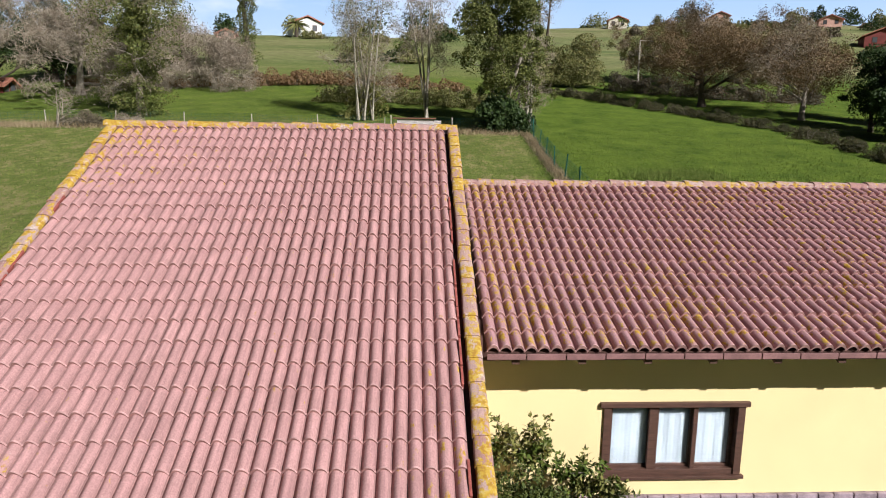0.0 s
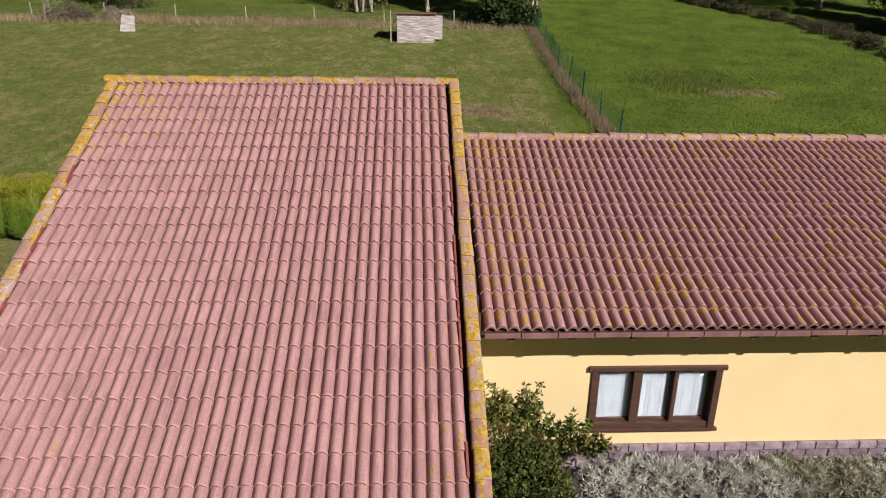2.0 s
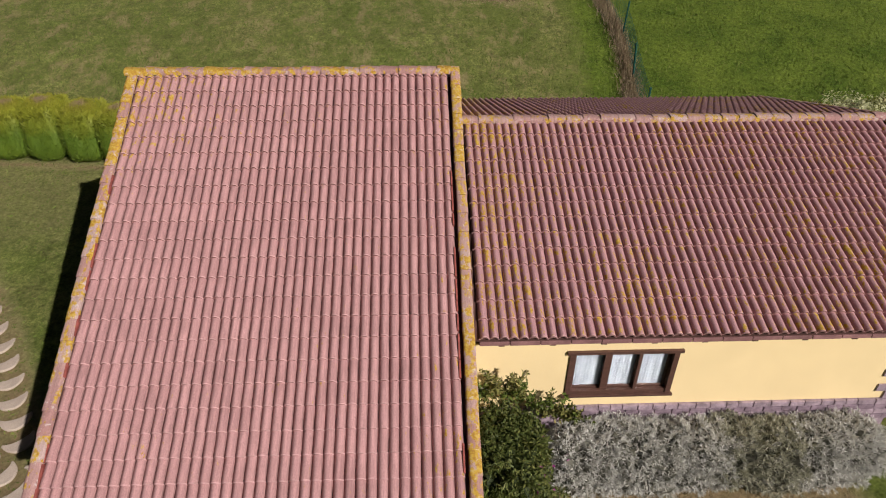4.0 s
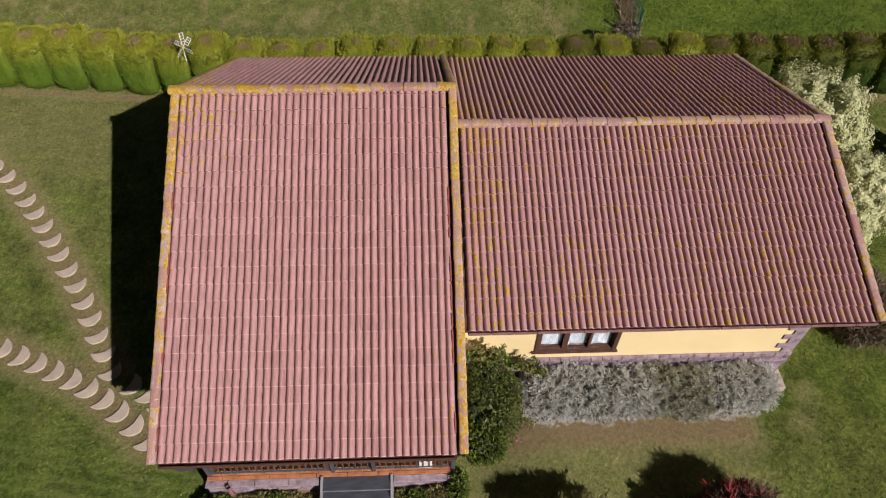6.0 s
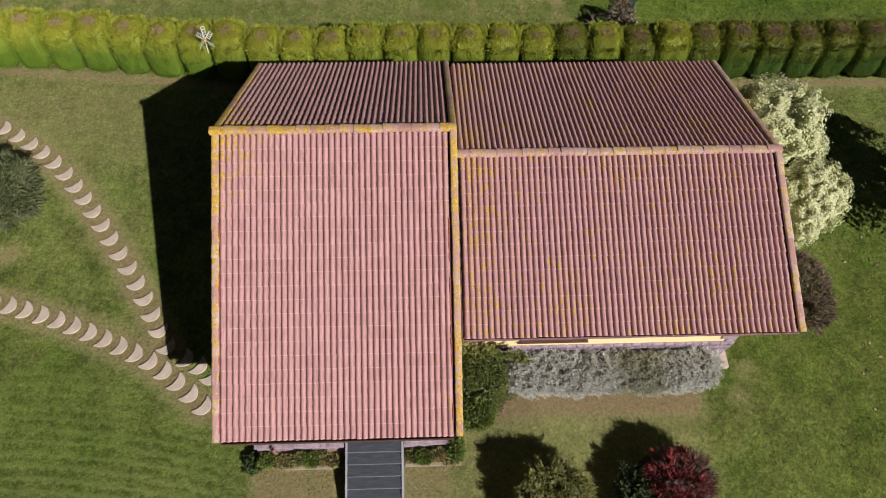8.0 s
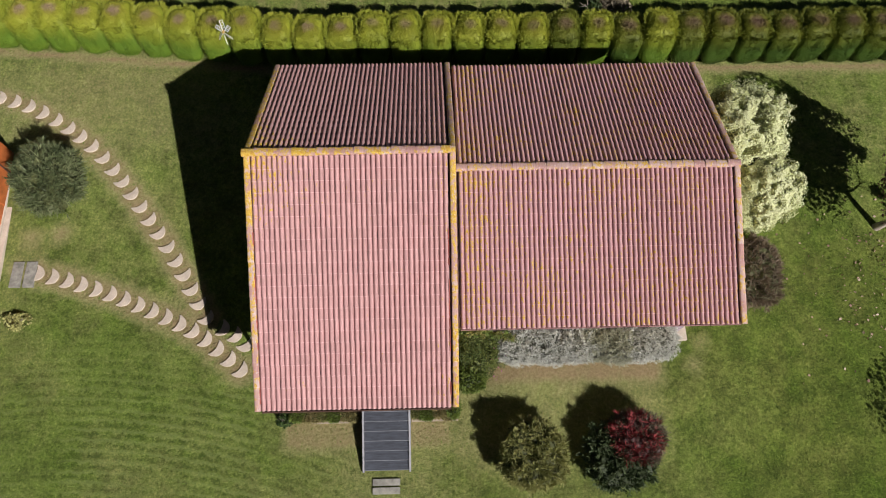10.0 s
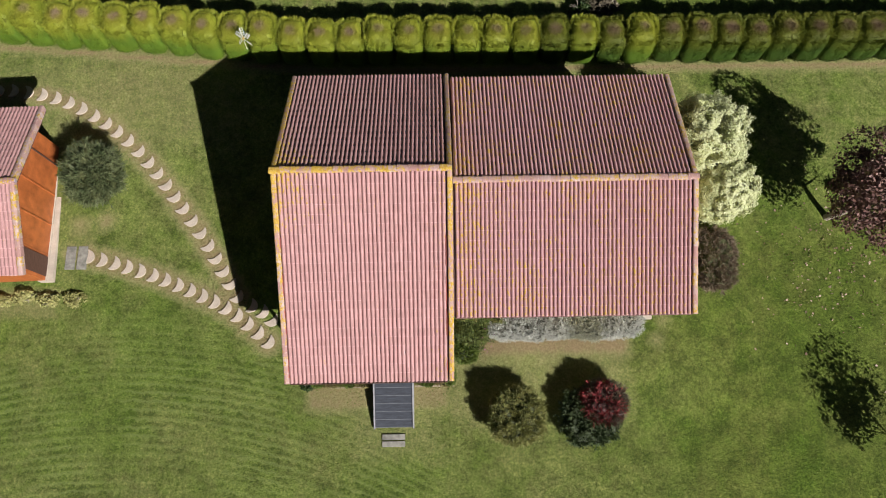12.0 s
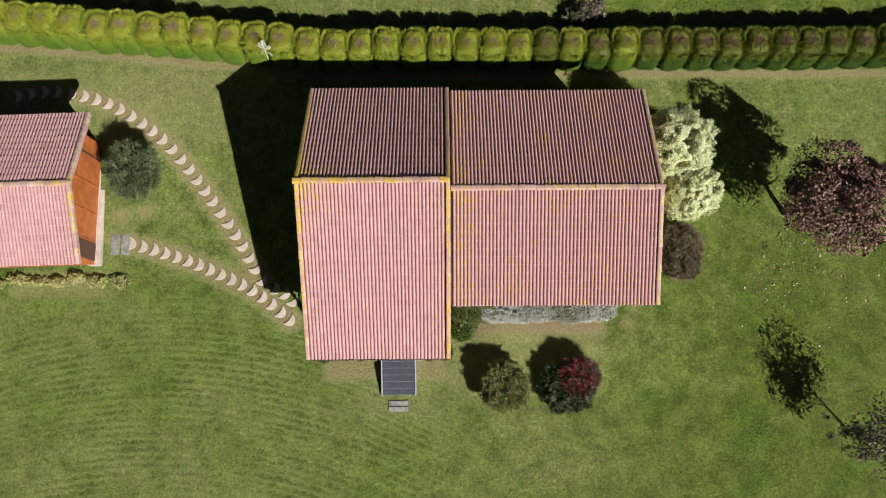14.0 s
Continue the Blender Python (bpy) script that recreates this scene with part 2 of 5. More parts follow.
    hills = m.ramp(m.noise(0.05, 6, stretch=(0.5, 1.6, 1), rough=0.7), (0.36, (0.10, 0.135, 0.045)), (0.5, (0.17, 0.185, 0.075)), (0.64, (0.25, 0.225, 0.12)))
    hills = m.mix(0.5, hills, m.ramp(m.noise(0.6, 5, rough=0.75), (0.35, (0.25, 0.25, 0.25)), (0.65, (0.75, 0.75, 0.75))), "OVERLAY")
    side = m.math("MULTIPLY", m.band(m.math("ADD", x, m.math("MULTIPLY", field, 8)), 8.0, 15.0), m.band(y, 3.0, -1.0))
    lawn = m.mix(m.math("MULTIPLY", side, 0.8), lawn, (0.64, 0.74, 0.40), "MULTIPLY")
    lush = m.mix(m.band(y, 72, 95), lush, hills)
    worn_by = m.node("ShaderNodeAttribute")
    worn_by.attribute_name = "wear"
    earth = m.ramp(fine, (0.3, (0.17, 0.115, 0.058)), (0.7, (0.34, 0.245, 0.14)))
    bare = m.math("MULTIPLY", m.math("ADD", worn_by.outputs["Fac"], m.math("SUBTRACT", tuft, 0.5)), worn_by.outputs["Fac"])
    col = m.mix(pasture, lawn, lush)
    col = m.mix(m.ramp(m.math("ADD", worn_by.outputs["Fac"], m.math("MULTIPLY", m.math("SUBTRACT", tuft, 0.5), 0.5)), (0.18, (0, 0, 0)), (0.6, (0.72, 0.72, 0.72))), col, m.ramp(fine, (0.28, (0.15, 0.145, 0.055)), (0.5, (0.265, 0.245, 0.105)), (0.72, (0.39, 0.345, 0.17))))
    m.colour(m.mix(m.ramp(bare, (0.25, (0, 0, 0)), (0.75, (0.85, 0.85, 0.85))), col, earth))
    m.bump(m.math("ADD", fine, m.math("MULTIPLY", tuft, 0.8)), 0.08)
    return m.m


GRASS = grass_material()


def leaf_material(name, *shades, rough=0.6, local_top=None, thin=0.0, crown=None):
    """Leaves whose shade varies leaf by leaf and in drifts across the crown."""
    m = Mat(name, rough, 0.25)
    ran = m.chance(True)
    drift = m.noise(1.1, 3)
    fac = m.math("ADD", m.math("MULTIPLY", ran, 0.7), m.math("MULTIPLY", m.math("SUBTRACT", drift, 0.35), 0.9), True)
    stops = [(i / max(1, len(shades) - 1), c) for i, c in enumerate(shades)]
    col = m.ramp(fac, *stops)
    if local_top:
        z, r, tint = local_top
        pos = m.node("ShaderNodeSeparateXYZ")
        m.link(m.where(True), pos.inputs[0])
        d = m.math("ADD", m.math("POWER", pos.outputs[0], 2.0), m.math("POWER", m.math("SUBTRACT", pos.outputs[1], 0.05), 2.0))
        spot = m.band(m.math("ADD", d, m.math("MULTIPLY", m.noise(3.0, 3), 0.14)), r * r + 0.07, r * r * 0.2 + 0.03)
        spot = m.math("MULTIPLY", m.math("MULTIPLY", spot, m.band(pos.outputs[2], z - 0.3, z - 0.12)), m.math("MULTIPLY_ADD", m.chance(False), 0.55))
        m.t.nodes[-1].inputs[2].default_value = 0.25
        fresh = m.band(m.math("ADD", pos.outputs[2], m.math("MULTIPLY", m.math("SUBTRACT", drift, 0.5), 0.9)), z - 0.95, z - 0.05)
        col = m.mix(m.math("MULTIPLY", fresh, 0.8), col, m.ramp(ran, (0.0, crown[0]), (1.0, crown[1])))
        rust = m.band(m.math("ADD", d, m.math("MULTIPLY", m.noise(2.2, 3), 0.35)), 0.44, 0.2)
        col = m.mix(m.math("MULTIPLY", m.math("MULTIPLY", rust, fresh), m.math("MULTIPLY", m.chance(False), 0.32)), col, (0.28, 0.18, 0.045))
        col = m.mix(spot, col, tint)
    m.colour(col)
    if thin:
        through_leaf = m.node("ShaderNodeBsdfTranslucent")
        m.link(col, through_leaf.inputs["Color"])
        both = m.node("ShaderNodeMixShader", Fac=thin)
        m.link(m.b.outputs[0], both.inputs[1])
        m.link(through_leaf.outputs[0], both.inputs[2])
        m.link(both.outputs[0], m.t.nodes["Material Output"].inputs["Surface"])
    return m.m


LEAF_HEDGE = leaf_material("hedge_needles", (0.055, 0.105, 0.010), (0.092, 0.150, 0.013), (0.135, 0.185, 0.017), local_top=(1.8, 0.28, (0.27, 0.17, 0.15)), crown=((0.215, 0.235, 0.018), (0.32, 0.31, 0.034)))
# darker copy of the needles: the right-hand hedge's weaker light is put into colour
LEAF_HEDGE_DIM = leaf_material("dimmer_hedge_needles", (0.024, 0.050, 0.006), (0.042, 0.078, 0.008), (0.070, 0.105, 0.011), local_top=(1.8, 0.36, (0.22, 0.135, 0.11)), crown=((0.115, 0.135, 0.012), (0.19, 0.185, 0.020)))
LEAF_GREEN = leaf_material("green_leaves", (0.045, 0.07, 0.012), (0.095, 0.135, 0.022), (0.165, 0.20, 0.04))
LEAF_DEEP = leaf_material("deep_green_leaves", (0.012, 0.028, 0.007), (0.03, 0.055, 0.012), (0.055, 0.085, 0.02))
LEAF_YELLOW = leaf_material("yellowing_leaves", (0.08, 0.09, 0.022), (0.17, 0.17, 0.045), (0.27, 0.235, 0.075))
LEAF_BROWN = leaf_material("brown_autumn_leaves", (0.085, 0.056, 0.028), (0.155, 0.10, 0.048), (0.24, 0.16, 0.08))
LEAF_CREAM = leaf_material("cream_variegated_leaves", (0.50, 0.52, 0.28), (0.59, 0.605, 0.355), (0.67, 0.68, 0.43), thin=0.22)
LEAF_SILVER = leaf_material("silver_leaves", (0.36, 0.36, 0.31), (0.55, 0.55, 0.50), (0.72, 0.72, 0.67), thin=0.25)
LEAF_OLIVE = leaf_material("olive_leaves", (0.07, 0.08, 0.022), (0.155, 0.155, 0.048), (0.25, 0.23, 0.085))
LEAF_RED = leaf_material("crimson_leaves", (0.12, 0.022, 0.022), (0.26, 0.035, 0.04), (0.36, 0.08, 0.075))
LEAF_PURPLE = leaf_material("purple_brown_leaves", (0.055, 0.024, 0.024), (0.14, 0.07, 0.055), (0.30, 0.19, 0.15))
LEAF_DUSK = leaf_material("dusky_leaves", (0.055, 0.045, 0.032), (0.115, 0.095, 0.062), (0.18, 0.15, 0.095))
LEAF_RUST = leaf_material("rust_bramble_leaves", (0.09, 0.055, 0.025), (0.18, 0.105, 0.05), (0.27, 0.17, 0.085))
LEAF_IVY = leaf_material("ivy_leaves", (0.045, 0.06, 0.014), (0.11, 0.125, 0.03), (0.20, 0.20, 0.06))
LEAF_PALE = leaf_material("pale_green_leaves", (0.16, 0.16, 0.05), (0.30, 0.29, 0.10), (0.42, 0.40, 0.17))
FLOWER = leaf_material("magenta_flowers", (0.25, 0.03, 0.16), (0.45, 0.08, 0.32))
TWIG = leaf_material("bare_twigs", (0.18, 0.14, 0.10), (0.28, 0.23, 0.175), (0.39, 0.335, 0.265), rough=0.9)
STRAW = leaf_material("dry_grass_blades", (0.16, 0.115, 0.065), (0.28, 0.215, 0.125), (0.39, 0.32, 0.20), rough=0.9)
BLADE = leaf_material("grass_blades", (0.07, 0.11, 0.016), (0.12, 0.17, 0.027), (0.20, 0.22, 0.06), rough=0.85)


def sky_backdrop():
    """A far band of pale sky with thin cloud behind the hills."""
    m = Mat("far_sky", 1.0, 0.0)
    z, x = m.axis(2), m.axis(0)
    tone = m.ramp(m.band(z, 150, 420), (0.0, (0.50, 0.62, 0.74)), (1.0, (0.30, 0.46, 0.70)))
    cloud = m.math("MULTIPLY", m.ramp(m.noise(0.0022, 5, stretch=(1, 1, 2.6)), (0.42, (0, 0, 0)), (0.62, (0.8, 0.8, 0.8))), m.band(x, 500, -500))
    tone = m.mix(cloud, tone, (0.78, 0.80, 0.84))
    m.colour((0, 0, 0))
    m.link(tone, m.b.inputs["Emission Color"])
    m.b.inputs["Emission Strength"].default_value = 1.0
    n = 48
    verts, faces = [], []
    for i in range(n + 1):
        a = radians(-72 + 144 * i / n)
        verts += [(2000 * math.sin(a), 2000 * math.cos(a), -120), (2000 * math.sin(a), 2000 * math.cos(a), 470)]
    for i in range(n):
        faces.append((2 * i, 2 * i + 1, 2 * i + 3, 2 * i + 2))
    data = bpy.data.meshes.new("backdrop")
    data.from_pydata(verts, [], faces)
    data.materials.append(m.m)
    tagged(new("backdrop", data), "pale blue sky with thin cloud behind the hills", "sky", kind="structure")


sky_backdrop()


# ---- building blocks ----
def mesh_of(name, bm, material=None, smooth=False):
    data = bpy.data.meshes.new(name)
    bm.normal_update()
    bm.to_mesh(data)
    bm.free()
    if material:
        data.materials.append(material)
    if smooth:
        data.polygons.foreach_set("use_smooth", [True] * len(data.polygons))
    return data


def part(name, bm, material, parent=None, label="", smooth=False, m=None):
    ob = new(name, mesh_of(name, bm, material, smooth))
    ob.parent = parent
    if m is not None:
        ob.matrix_basis = m
    return tagged(ob, label) if label else ob


def raw(name, verts, faces, material, parent=None, smooth=False):
    data = bpy.data.meshes.new(name)
    data.from_pydata([tuple(v) for v in verts], [], [tuple(f) for f in faces])
    data.materials.append(material)
    if smooth:
        data.polygons.foreach_set("use_smooth", [True] * len(data.polygons))
    ob = new(name, data)
    ob.parent = parent
    return ob


def thing(name, label, category, m=None, group="", kind=""):
    ob = new(name)
    ob.empty_display_size = 0.2
    if m is not None:
        ob.matrix_basis = m
    return tagged(ob, label, category, group, kind)


def box(x0, y0, z0, x1, y1, z1, bevel=0.0, bm=None):
    own = bm is None
    bm = bmesh.new() if own else bm
    made = bmesh.ops.create_cube(bm, size=1.0, matrix=Matrix.LocRotScale(((x0 + x1) / 2, (y0 + y1) / 2, (z0 + z1) / 2), None, (x1 - x0, y1 - y0, z1 - z0)))
    if bevel:
        edges = {e for v in made["verts"] for e in v.link_edges}
        bmesh.ops.bevel(bm, geom=list(edges), offset=bevel, segments=2, affect="EDGES", profile=0.7)
    return bm


def prism(points, depth, axis=1, start=0.0):
    """A flat outline pushed along one axis; points are the two other coordinates in order."""
    bm = bmesh.new()

    def place(p, d):
        c = [p[0], p[1]]
        c.insert(axis, d)
        return bm.verts.new(c)
    a = [place(p, start) for p in points]
    b = [place(p, start + depth) for p in points]
    bm.faces.new(a)
    bm.faces.new(b[::-1])
    for i in range(len(a)):
        j = (i + 1) % len(a)
        bm.faces.new((a[j], a[i], b[i], b[j]))
    bmesh.ops.recalc_face_normals(bm, faces=bm.faces)
    return bm


def smooth01(v, a, b):
    t = np.clip((np.asarray(v, float) - a) / (b - a), 0, 1)
    return t * t * (3 - 2 * t)


def land(x, y):
    """The ground's height: level by the house, rising behind it to the hills."""
    x, y = np.asarray(x, float), np.asarray(y, float)
    z = 0.7 * smooth01(y, -3.0, 9.0)
    z = z + 0.165 * np.clip(y - 8.5, 0, 55) * smooth01(y, 9.0, 16.5)
    z = z + 0.205 * np.minimum(np.clip(y - 63.5, 0, None), 76 + 68 * smooth01(x, -15, 60)) - 0.05 * np.clip(y - 225, 0, 400)
    z = z + 0.45 * smooth01(x, 0.0, 2.5) * (1 - smooth01(x, 8.5, 13)) * smooth01(y, -9, -5) * (1 - smooth01(y, -1, 3))
    far = smooth01(y, 70, 260)
    z = z + far * (1.8 * np.sin(x * 0.011 - 0.6) + 1.2 * np.sin(x * 0.035 + y * 0.02) + 0.8 * np.sin(y * 0.05))
    z = z - 0.02 * np.clip(-14 - y, 0, 400)
    return z + 0.03 * np.sin(x * 0.9 + 0.4 * y) * np.sin(y * 0.7) * smooth01(np.abs(y - 1), 9, 12)


def ground_at(x, y):
    return float(land(x, y))


# ---- ground ----
def graded(inner, step, outer, grow=1.13):
    out = list(np.arange(0, inner + step / 2, step))
    while out[-1] < outer:
        step *= grow
        out.append(out[-1] + step)
    return np.array(out)


def trail(points, step):
    """Points at even steps along a smooth curve through the given ones."""
    p = [Vector((*q, 0)) for q in points]
    fine = []
    for i in range(len(p) - 1):
        a, b, c, d = p[max(i - 1, 0)], p[i], p[i + 1], p[min(i + 2, len(p) - 1)]
        for k in range(40):
            t = k / 40
            fine.append(0.5 * ((2 * b) + (c - a) * t + (2 * a - 5 * b + 4 * c - d) * t * t + (3 * b - a - 3 * c + d) * t ** 3))
    out, run = [fine[0]], 0.0
    for a, b in zip(fine, fine[1:]):
        run += (b - a).length
        if run >= step:
            out.append(b)
            run = 0.0
    return out


TRAIL_A = trail([(-20.6, 6.05), (-19.2, 6.25), (-17.9, 6.13), (-16.5, 5.75), (-15.3, 5.15), (-13.7, 4.0), (-12.4, 2.6), (-11.2, 1.03), (-10.1, -0.5), (-9.15, -2.05), (-8.6, -2.95)], 0.62)
TRAIL_B = trail([(-14.85, -1.1), (-13.8, -1.38), (-12.2, -1.9), (-10.6, -2.57), (-9.1, -3.32), (-8.15, -4.0), (-7.05, -4.95)], 0.545)

gx = graded(24, 0.25, 2200, 1.16)
gx = np.concatenate([-gx[:0:-1], gx])
gy = np.concatenate([-graded(16, 0.25, 1500)[:0:-1], np.arange(0, 14, 0.25), 14 + graded(40, 0.8, 2200, 1.13)])
GX, GY = np.meshgrid(gx, gy)
GZ = land(GX, GY)
nx, ny = len(gx), len(gy)
idx = np.arange(nx * ny).reshape(ny, nx)
quads = np.stack([idx[:-1, :-1], idx[:-1, 1:], idx[1:, 1:], idx[1:, :-1]], -1).reshape(-1, 4)
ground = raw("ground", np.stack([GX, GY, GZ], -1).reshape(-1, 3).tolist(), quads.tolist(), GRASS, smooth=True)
tagged(ground, "green lawn and rising pasture with worn dry patches", "ground", kind="structure")


def hedge_line(x):
    """Where the hedge's middle runs."""
    return 7.74 + np.maximum(0.0, -5.0 - np.asarray(x, float)) * 0.095


def near(points, radius):
    """1 on the given plan points, falling to 0 at the radius."""
    d = np.full(GX.shape, 1e9)
    for p in points:
        d = np.minimum(d, np.hypot(GX - p[0], GY - p[1]))
    return np.clip(1 - d / radius, 0, 1)


def within(x0, x1, y0, y1, soft):
    dx = np.maximum(np.maximum(x0 - GX, GX - x1), 0)
    dy = np.maximum(np.maximum(y0 - GY, GY - y1), 0)
    return np.clip(1 - np.hypot(dx, dy) / soft, 0, 1)


# bare earth beside paths, beds and hedge
wear = np.maximum.reduce([
    1.0 * near([p for p in TRAIL_A], 0.75) ** 0.55, 1.0 * near([p for p in TRAIL_B], 0.75) ** 0.55,
    0.85 * within(1.2, 6.8, -5.3, -4.6, 0.55), 0.46 * within(0.3, 6.4, -7.6, -5.2, 1.4),
    0.7 * within(-5.5, -0.3, -7.3, -6.2, 0.5), 0.4 * within(-3.4, -1.0, -8.8, -6.5, 1.6),
    0.95 * np.clip(1 - np.abs(GY - hedge_line(GX) + 0.78) / 0.42, 0, 1) * (np.abs(GX) < 30), 0.8 * near([(2.3, 21.0), (3.6, 20.6)], 1.6),
    0.8 * near([(15.7, 24.2), (18.3, 24.0)], 1.4), 0.75 * near([(-15.6, -0.9), (-15.3, 0.2), (-14.3, 0.4)], 0.9),
    0.40 * within(-24, -9.5, 4.4, 7.0, 2.6), 0.24 * within(12.5, 26, 3.4, 6.4, 2.0), 0.6 * within(0.5, 8, -3.0, 3.6, 0.8), 0.5 * within(-20, -16, -3.4, -2.6, 0.6), 0.6 * near([(8.1, -5.0), (8.5, -4.2)], 0.7)])
att = ground.data.attributes.new("wear", "FLOAT", "POINT")
att.data.foreach_set("value", wear.reshape(-1).astype(np.float32))


# ---- house ----
PITCH, EXPOSE, LONG = 0.1448, 0.329, 0.400


def tile_mesh(waves, material):
    """A concrete roof tile with full round rolls and narrow valleys; x across, y down the slope, z out of it."""
    steps = (-1.0, -0.92, -0.78, -0.58, -0.3, 0.0, 0.3, 0.58, 0.78, 0.92, 1.0)
    prof = [(0.0, 0.0)]
    for w in range(waves):
        prof += [((w + 0.5 + 0.45 * q) * PITCH, 0.073 * (1 - abs(q) ** 2.0) ** 0.82) for q in steps]
    prof.append((waves * PITCH, 0.0))
    verts, faces = [], []
    k = len(prof)
    for y, lift in ((0.0, 0.0), (LONG - 0.018, 0.036), (LONG, 0.0350)):
        verts += [(x, y, z * (0.90 + 0.10 * y / LONG) + lift) for x, z in prof]
    verts += [(x, LONG, z + 0.0350) for x, z in prof]
    verts += [(x, LONG - 0.004, z * 0.80 + 0.006) for x, z in prof]
    for i in range(k - 1):
        faces.append((i, i + k, i + 1 + k, i + 1))
        faces.append((i + k, i + 2 * k, i + 1 + 2 * k, i + 1 + k))
        faces.append((i + 3 * k, i + 4 * k, i + 1 + 4 * k, i + 1 + 3 * k))
    data = bpy.data.meshes.new("roof_tile")
    data.from_pydata(verts, [], faces)
    data.materials.append(material)
    data.materials.append(TILE_EDGE)
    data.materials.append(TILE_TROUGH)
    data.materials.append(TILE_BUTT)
    # low faces between rolls take the shade-coloured trough material
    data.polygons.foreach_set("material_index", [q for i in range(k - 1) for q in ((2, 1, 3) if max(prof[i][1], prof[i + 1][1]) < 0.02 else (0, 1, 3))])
    data.polygons.foreach_set("use_smooth", [True, True, False] * (k - 1))
    return data


TILE_MESH = tile_mesh(2, TILE)


def slope_matrix(x, y, z, fall, back):
    """Axes of a roof slope: along the ridge, down the slope, out of it."""
    c, s = math.cos(fall), math.sin(fall)
    down = Vector((0, c if back else -c, -s))
    side = Vector((1 if back else -1, 0, 0))
    out = side.cross(down)
    return Matrix(((side.x, down.x, out.x, x), (side.y, down.y, out.y, y), (side.z, down.z, out.z, z), (0, 0, 0, 1)))


def tiled_slope(house, x0, x1, ridge_y, ridge_z, eave_y, eave_z, keep, label):
    """One roof slope: deck slab and rows of tiles laid from the eave up. keep: rows counted from the eave that are single tiles."""
    back = eave_y > ridge_y
    run, drop = abs(eave_y - ridge_y), ridge_z - eave_z
    fall, length = math.atan2(drop, run), math.hypot(run, drop)
    m = slope_matrix(x0 if back else x1, ridge_y, ridge_z, fall, back)
    wide = x1 - x0
    deck = part("roof_slope", box(-0.16, 0.0, -0.13, wide + 0.16, length - 0.03, -0.012), DECK_WOOD, house, label, m=m)
    cols = int(wide / (2 * PITCH) + 0.02)
    rows = int(math.ceil(length / EXPOSE))
    pad = (wide - cols * 2 * PITCH) / 2
    verts, faces = [], []
    src_v = np.array([v.co[:] for v in TILE_MESH.vertices])
    src_f = [list(p.vertices) for p in TILE_MESH.polygons]
    for r in range(rows):
        top = length - LONG - r * EXPOSE
        for c in range(cols):
            jog = random.uniform(-0.006, 0.006)
            turn = random.uniform(-0.4, 0.4)
            cut = max(0.0, -top)
            place = Matrix.Translation((pad + c * 2 * PITCH, top + jog, random.uniform(0, 0.004))) @ pose(0, 0, 0, random.uniform(-0.4, 0.4), 0, turn)
            if cut > 0:
                if cut > LONG * 0.8:
                    continue
                place = place @ Matrix.Translation((0, cut, 0)) @ Matrix.Diagonal((1, 1 - cut / LONG, 1, 1))
            if r < keep:
                ob = new("tile", TILE_MESH)
                ob.parent = deck
                ob.matrix_basis = place
            else:
                b = len(verts)
                pl = np.array(place)
                verts += (src_v @ pl[:3, :3].T + pl[:3, 3]).tolist()
                faces += [[i + b for i in f] for f in src_f]
    if verts:
        rest = raw("upper_tiles", verts, faces, TILE_JOINED, deck)
        rest.data.polygons.foreach_set("use_smooth", [i % 3 < 2 for i in range(len(faces))])
        rest.data.materials.append(TILE_EDGE)
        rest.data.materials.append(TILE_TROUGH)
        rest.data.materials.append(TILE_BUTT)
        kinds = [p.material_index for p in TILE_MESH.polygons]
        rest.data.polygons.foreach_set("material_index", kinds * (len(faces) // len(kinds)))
        tagged(rest, kind="stuff")
    return deck


def cap_mesh(wide, tall, long, apron=0.0, name="ridge_cap", square=0.45, taper=0.93):
    """A ridge or verge tile along y with a flattened top and rounded shoulders, its lower end wider."""
    n = 10
    verts, faces = [], []
    for y, k, lift in ((0.0, taper, 0.0), (long - 0.02, 1.0, 0.016), (long, 0.99, 0.013), (long, 0.99, 0.013), (long - 0.004, 0.84, 0.0)):
        row = []
        for i in range(n + 1):
            a = math.pi * i / n
            c, h = math.cos(a), math.sin(a)
            x = -math.copysign(abs(c) ** 0.8, c) * wide / 2 * k
            z = (h ** square if 0 < i < n else 0.0) * tall * k + lift
            row.append((x, y, z))
        if apron:
            row.insert(0, (row[0][0], y, -apron))
        verts += row
    k = n + 1 + (1 if apron else 0)
    for i in range(k - 1):
        faces.append((i, i + 1, i + 1 + k, i + k))
        faces.append((i + k, i + 1 + k, i + 1 + 2 * k, i + 2 * k))
        faces.append((i + 3 * k, i + 1 + 3 * k, i + 1 + 4 * k, i + 4 * k))
    data = bpy.data.meshes.new(name)
    data.from_pydata(verts, [], faces)
    data.materials.append(CAP)
    data.polygons.foreach_set("use_smooth", [True, True, False] * (k - 1))
    return data


RIDGE_CAP = cap_mesh(0.25, 0.10, 0.40, square=0.6)
VERGE_CAP = cap_mesh(0.185, 0.07, 0.39, 0.15, "verge_cap")


def ridge_line(house, x0, x1, y, z, mesh=RIDGE_CAP, label="ridge tiles spotted with yellow lichen"):
    core = part("ridge", box(x0, y - 0.07, z - 0.16, x1, y + 0.07, z - 0.03), STONE, house, label)
    n = round((x1 - x0 - 0.06) / 0.337)
    step = (x1 - x0 - 0.40) / (n - 1)
    for i in range(n):
        ob = new("ridge_cap", mesh)
        ob.parent = core
        ob.matrix_basis = pose(x1 - i * step, y + random.uniform(-0.010, 0.010), z - 0.095 + random.uniform(-0.008, 0.008), 0, 0, 90 + random.uniform(-2, 2))
    return core


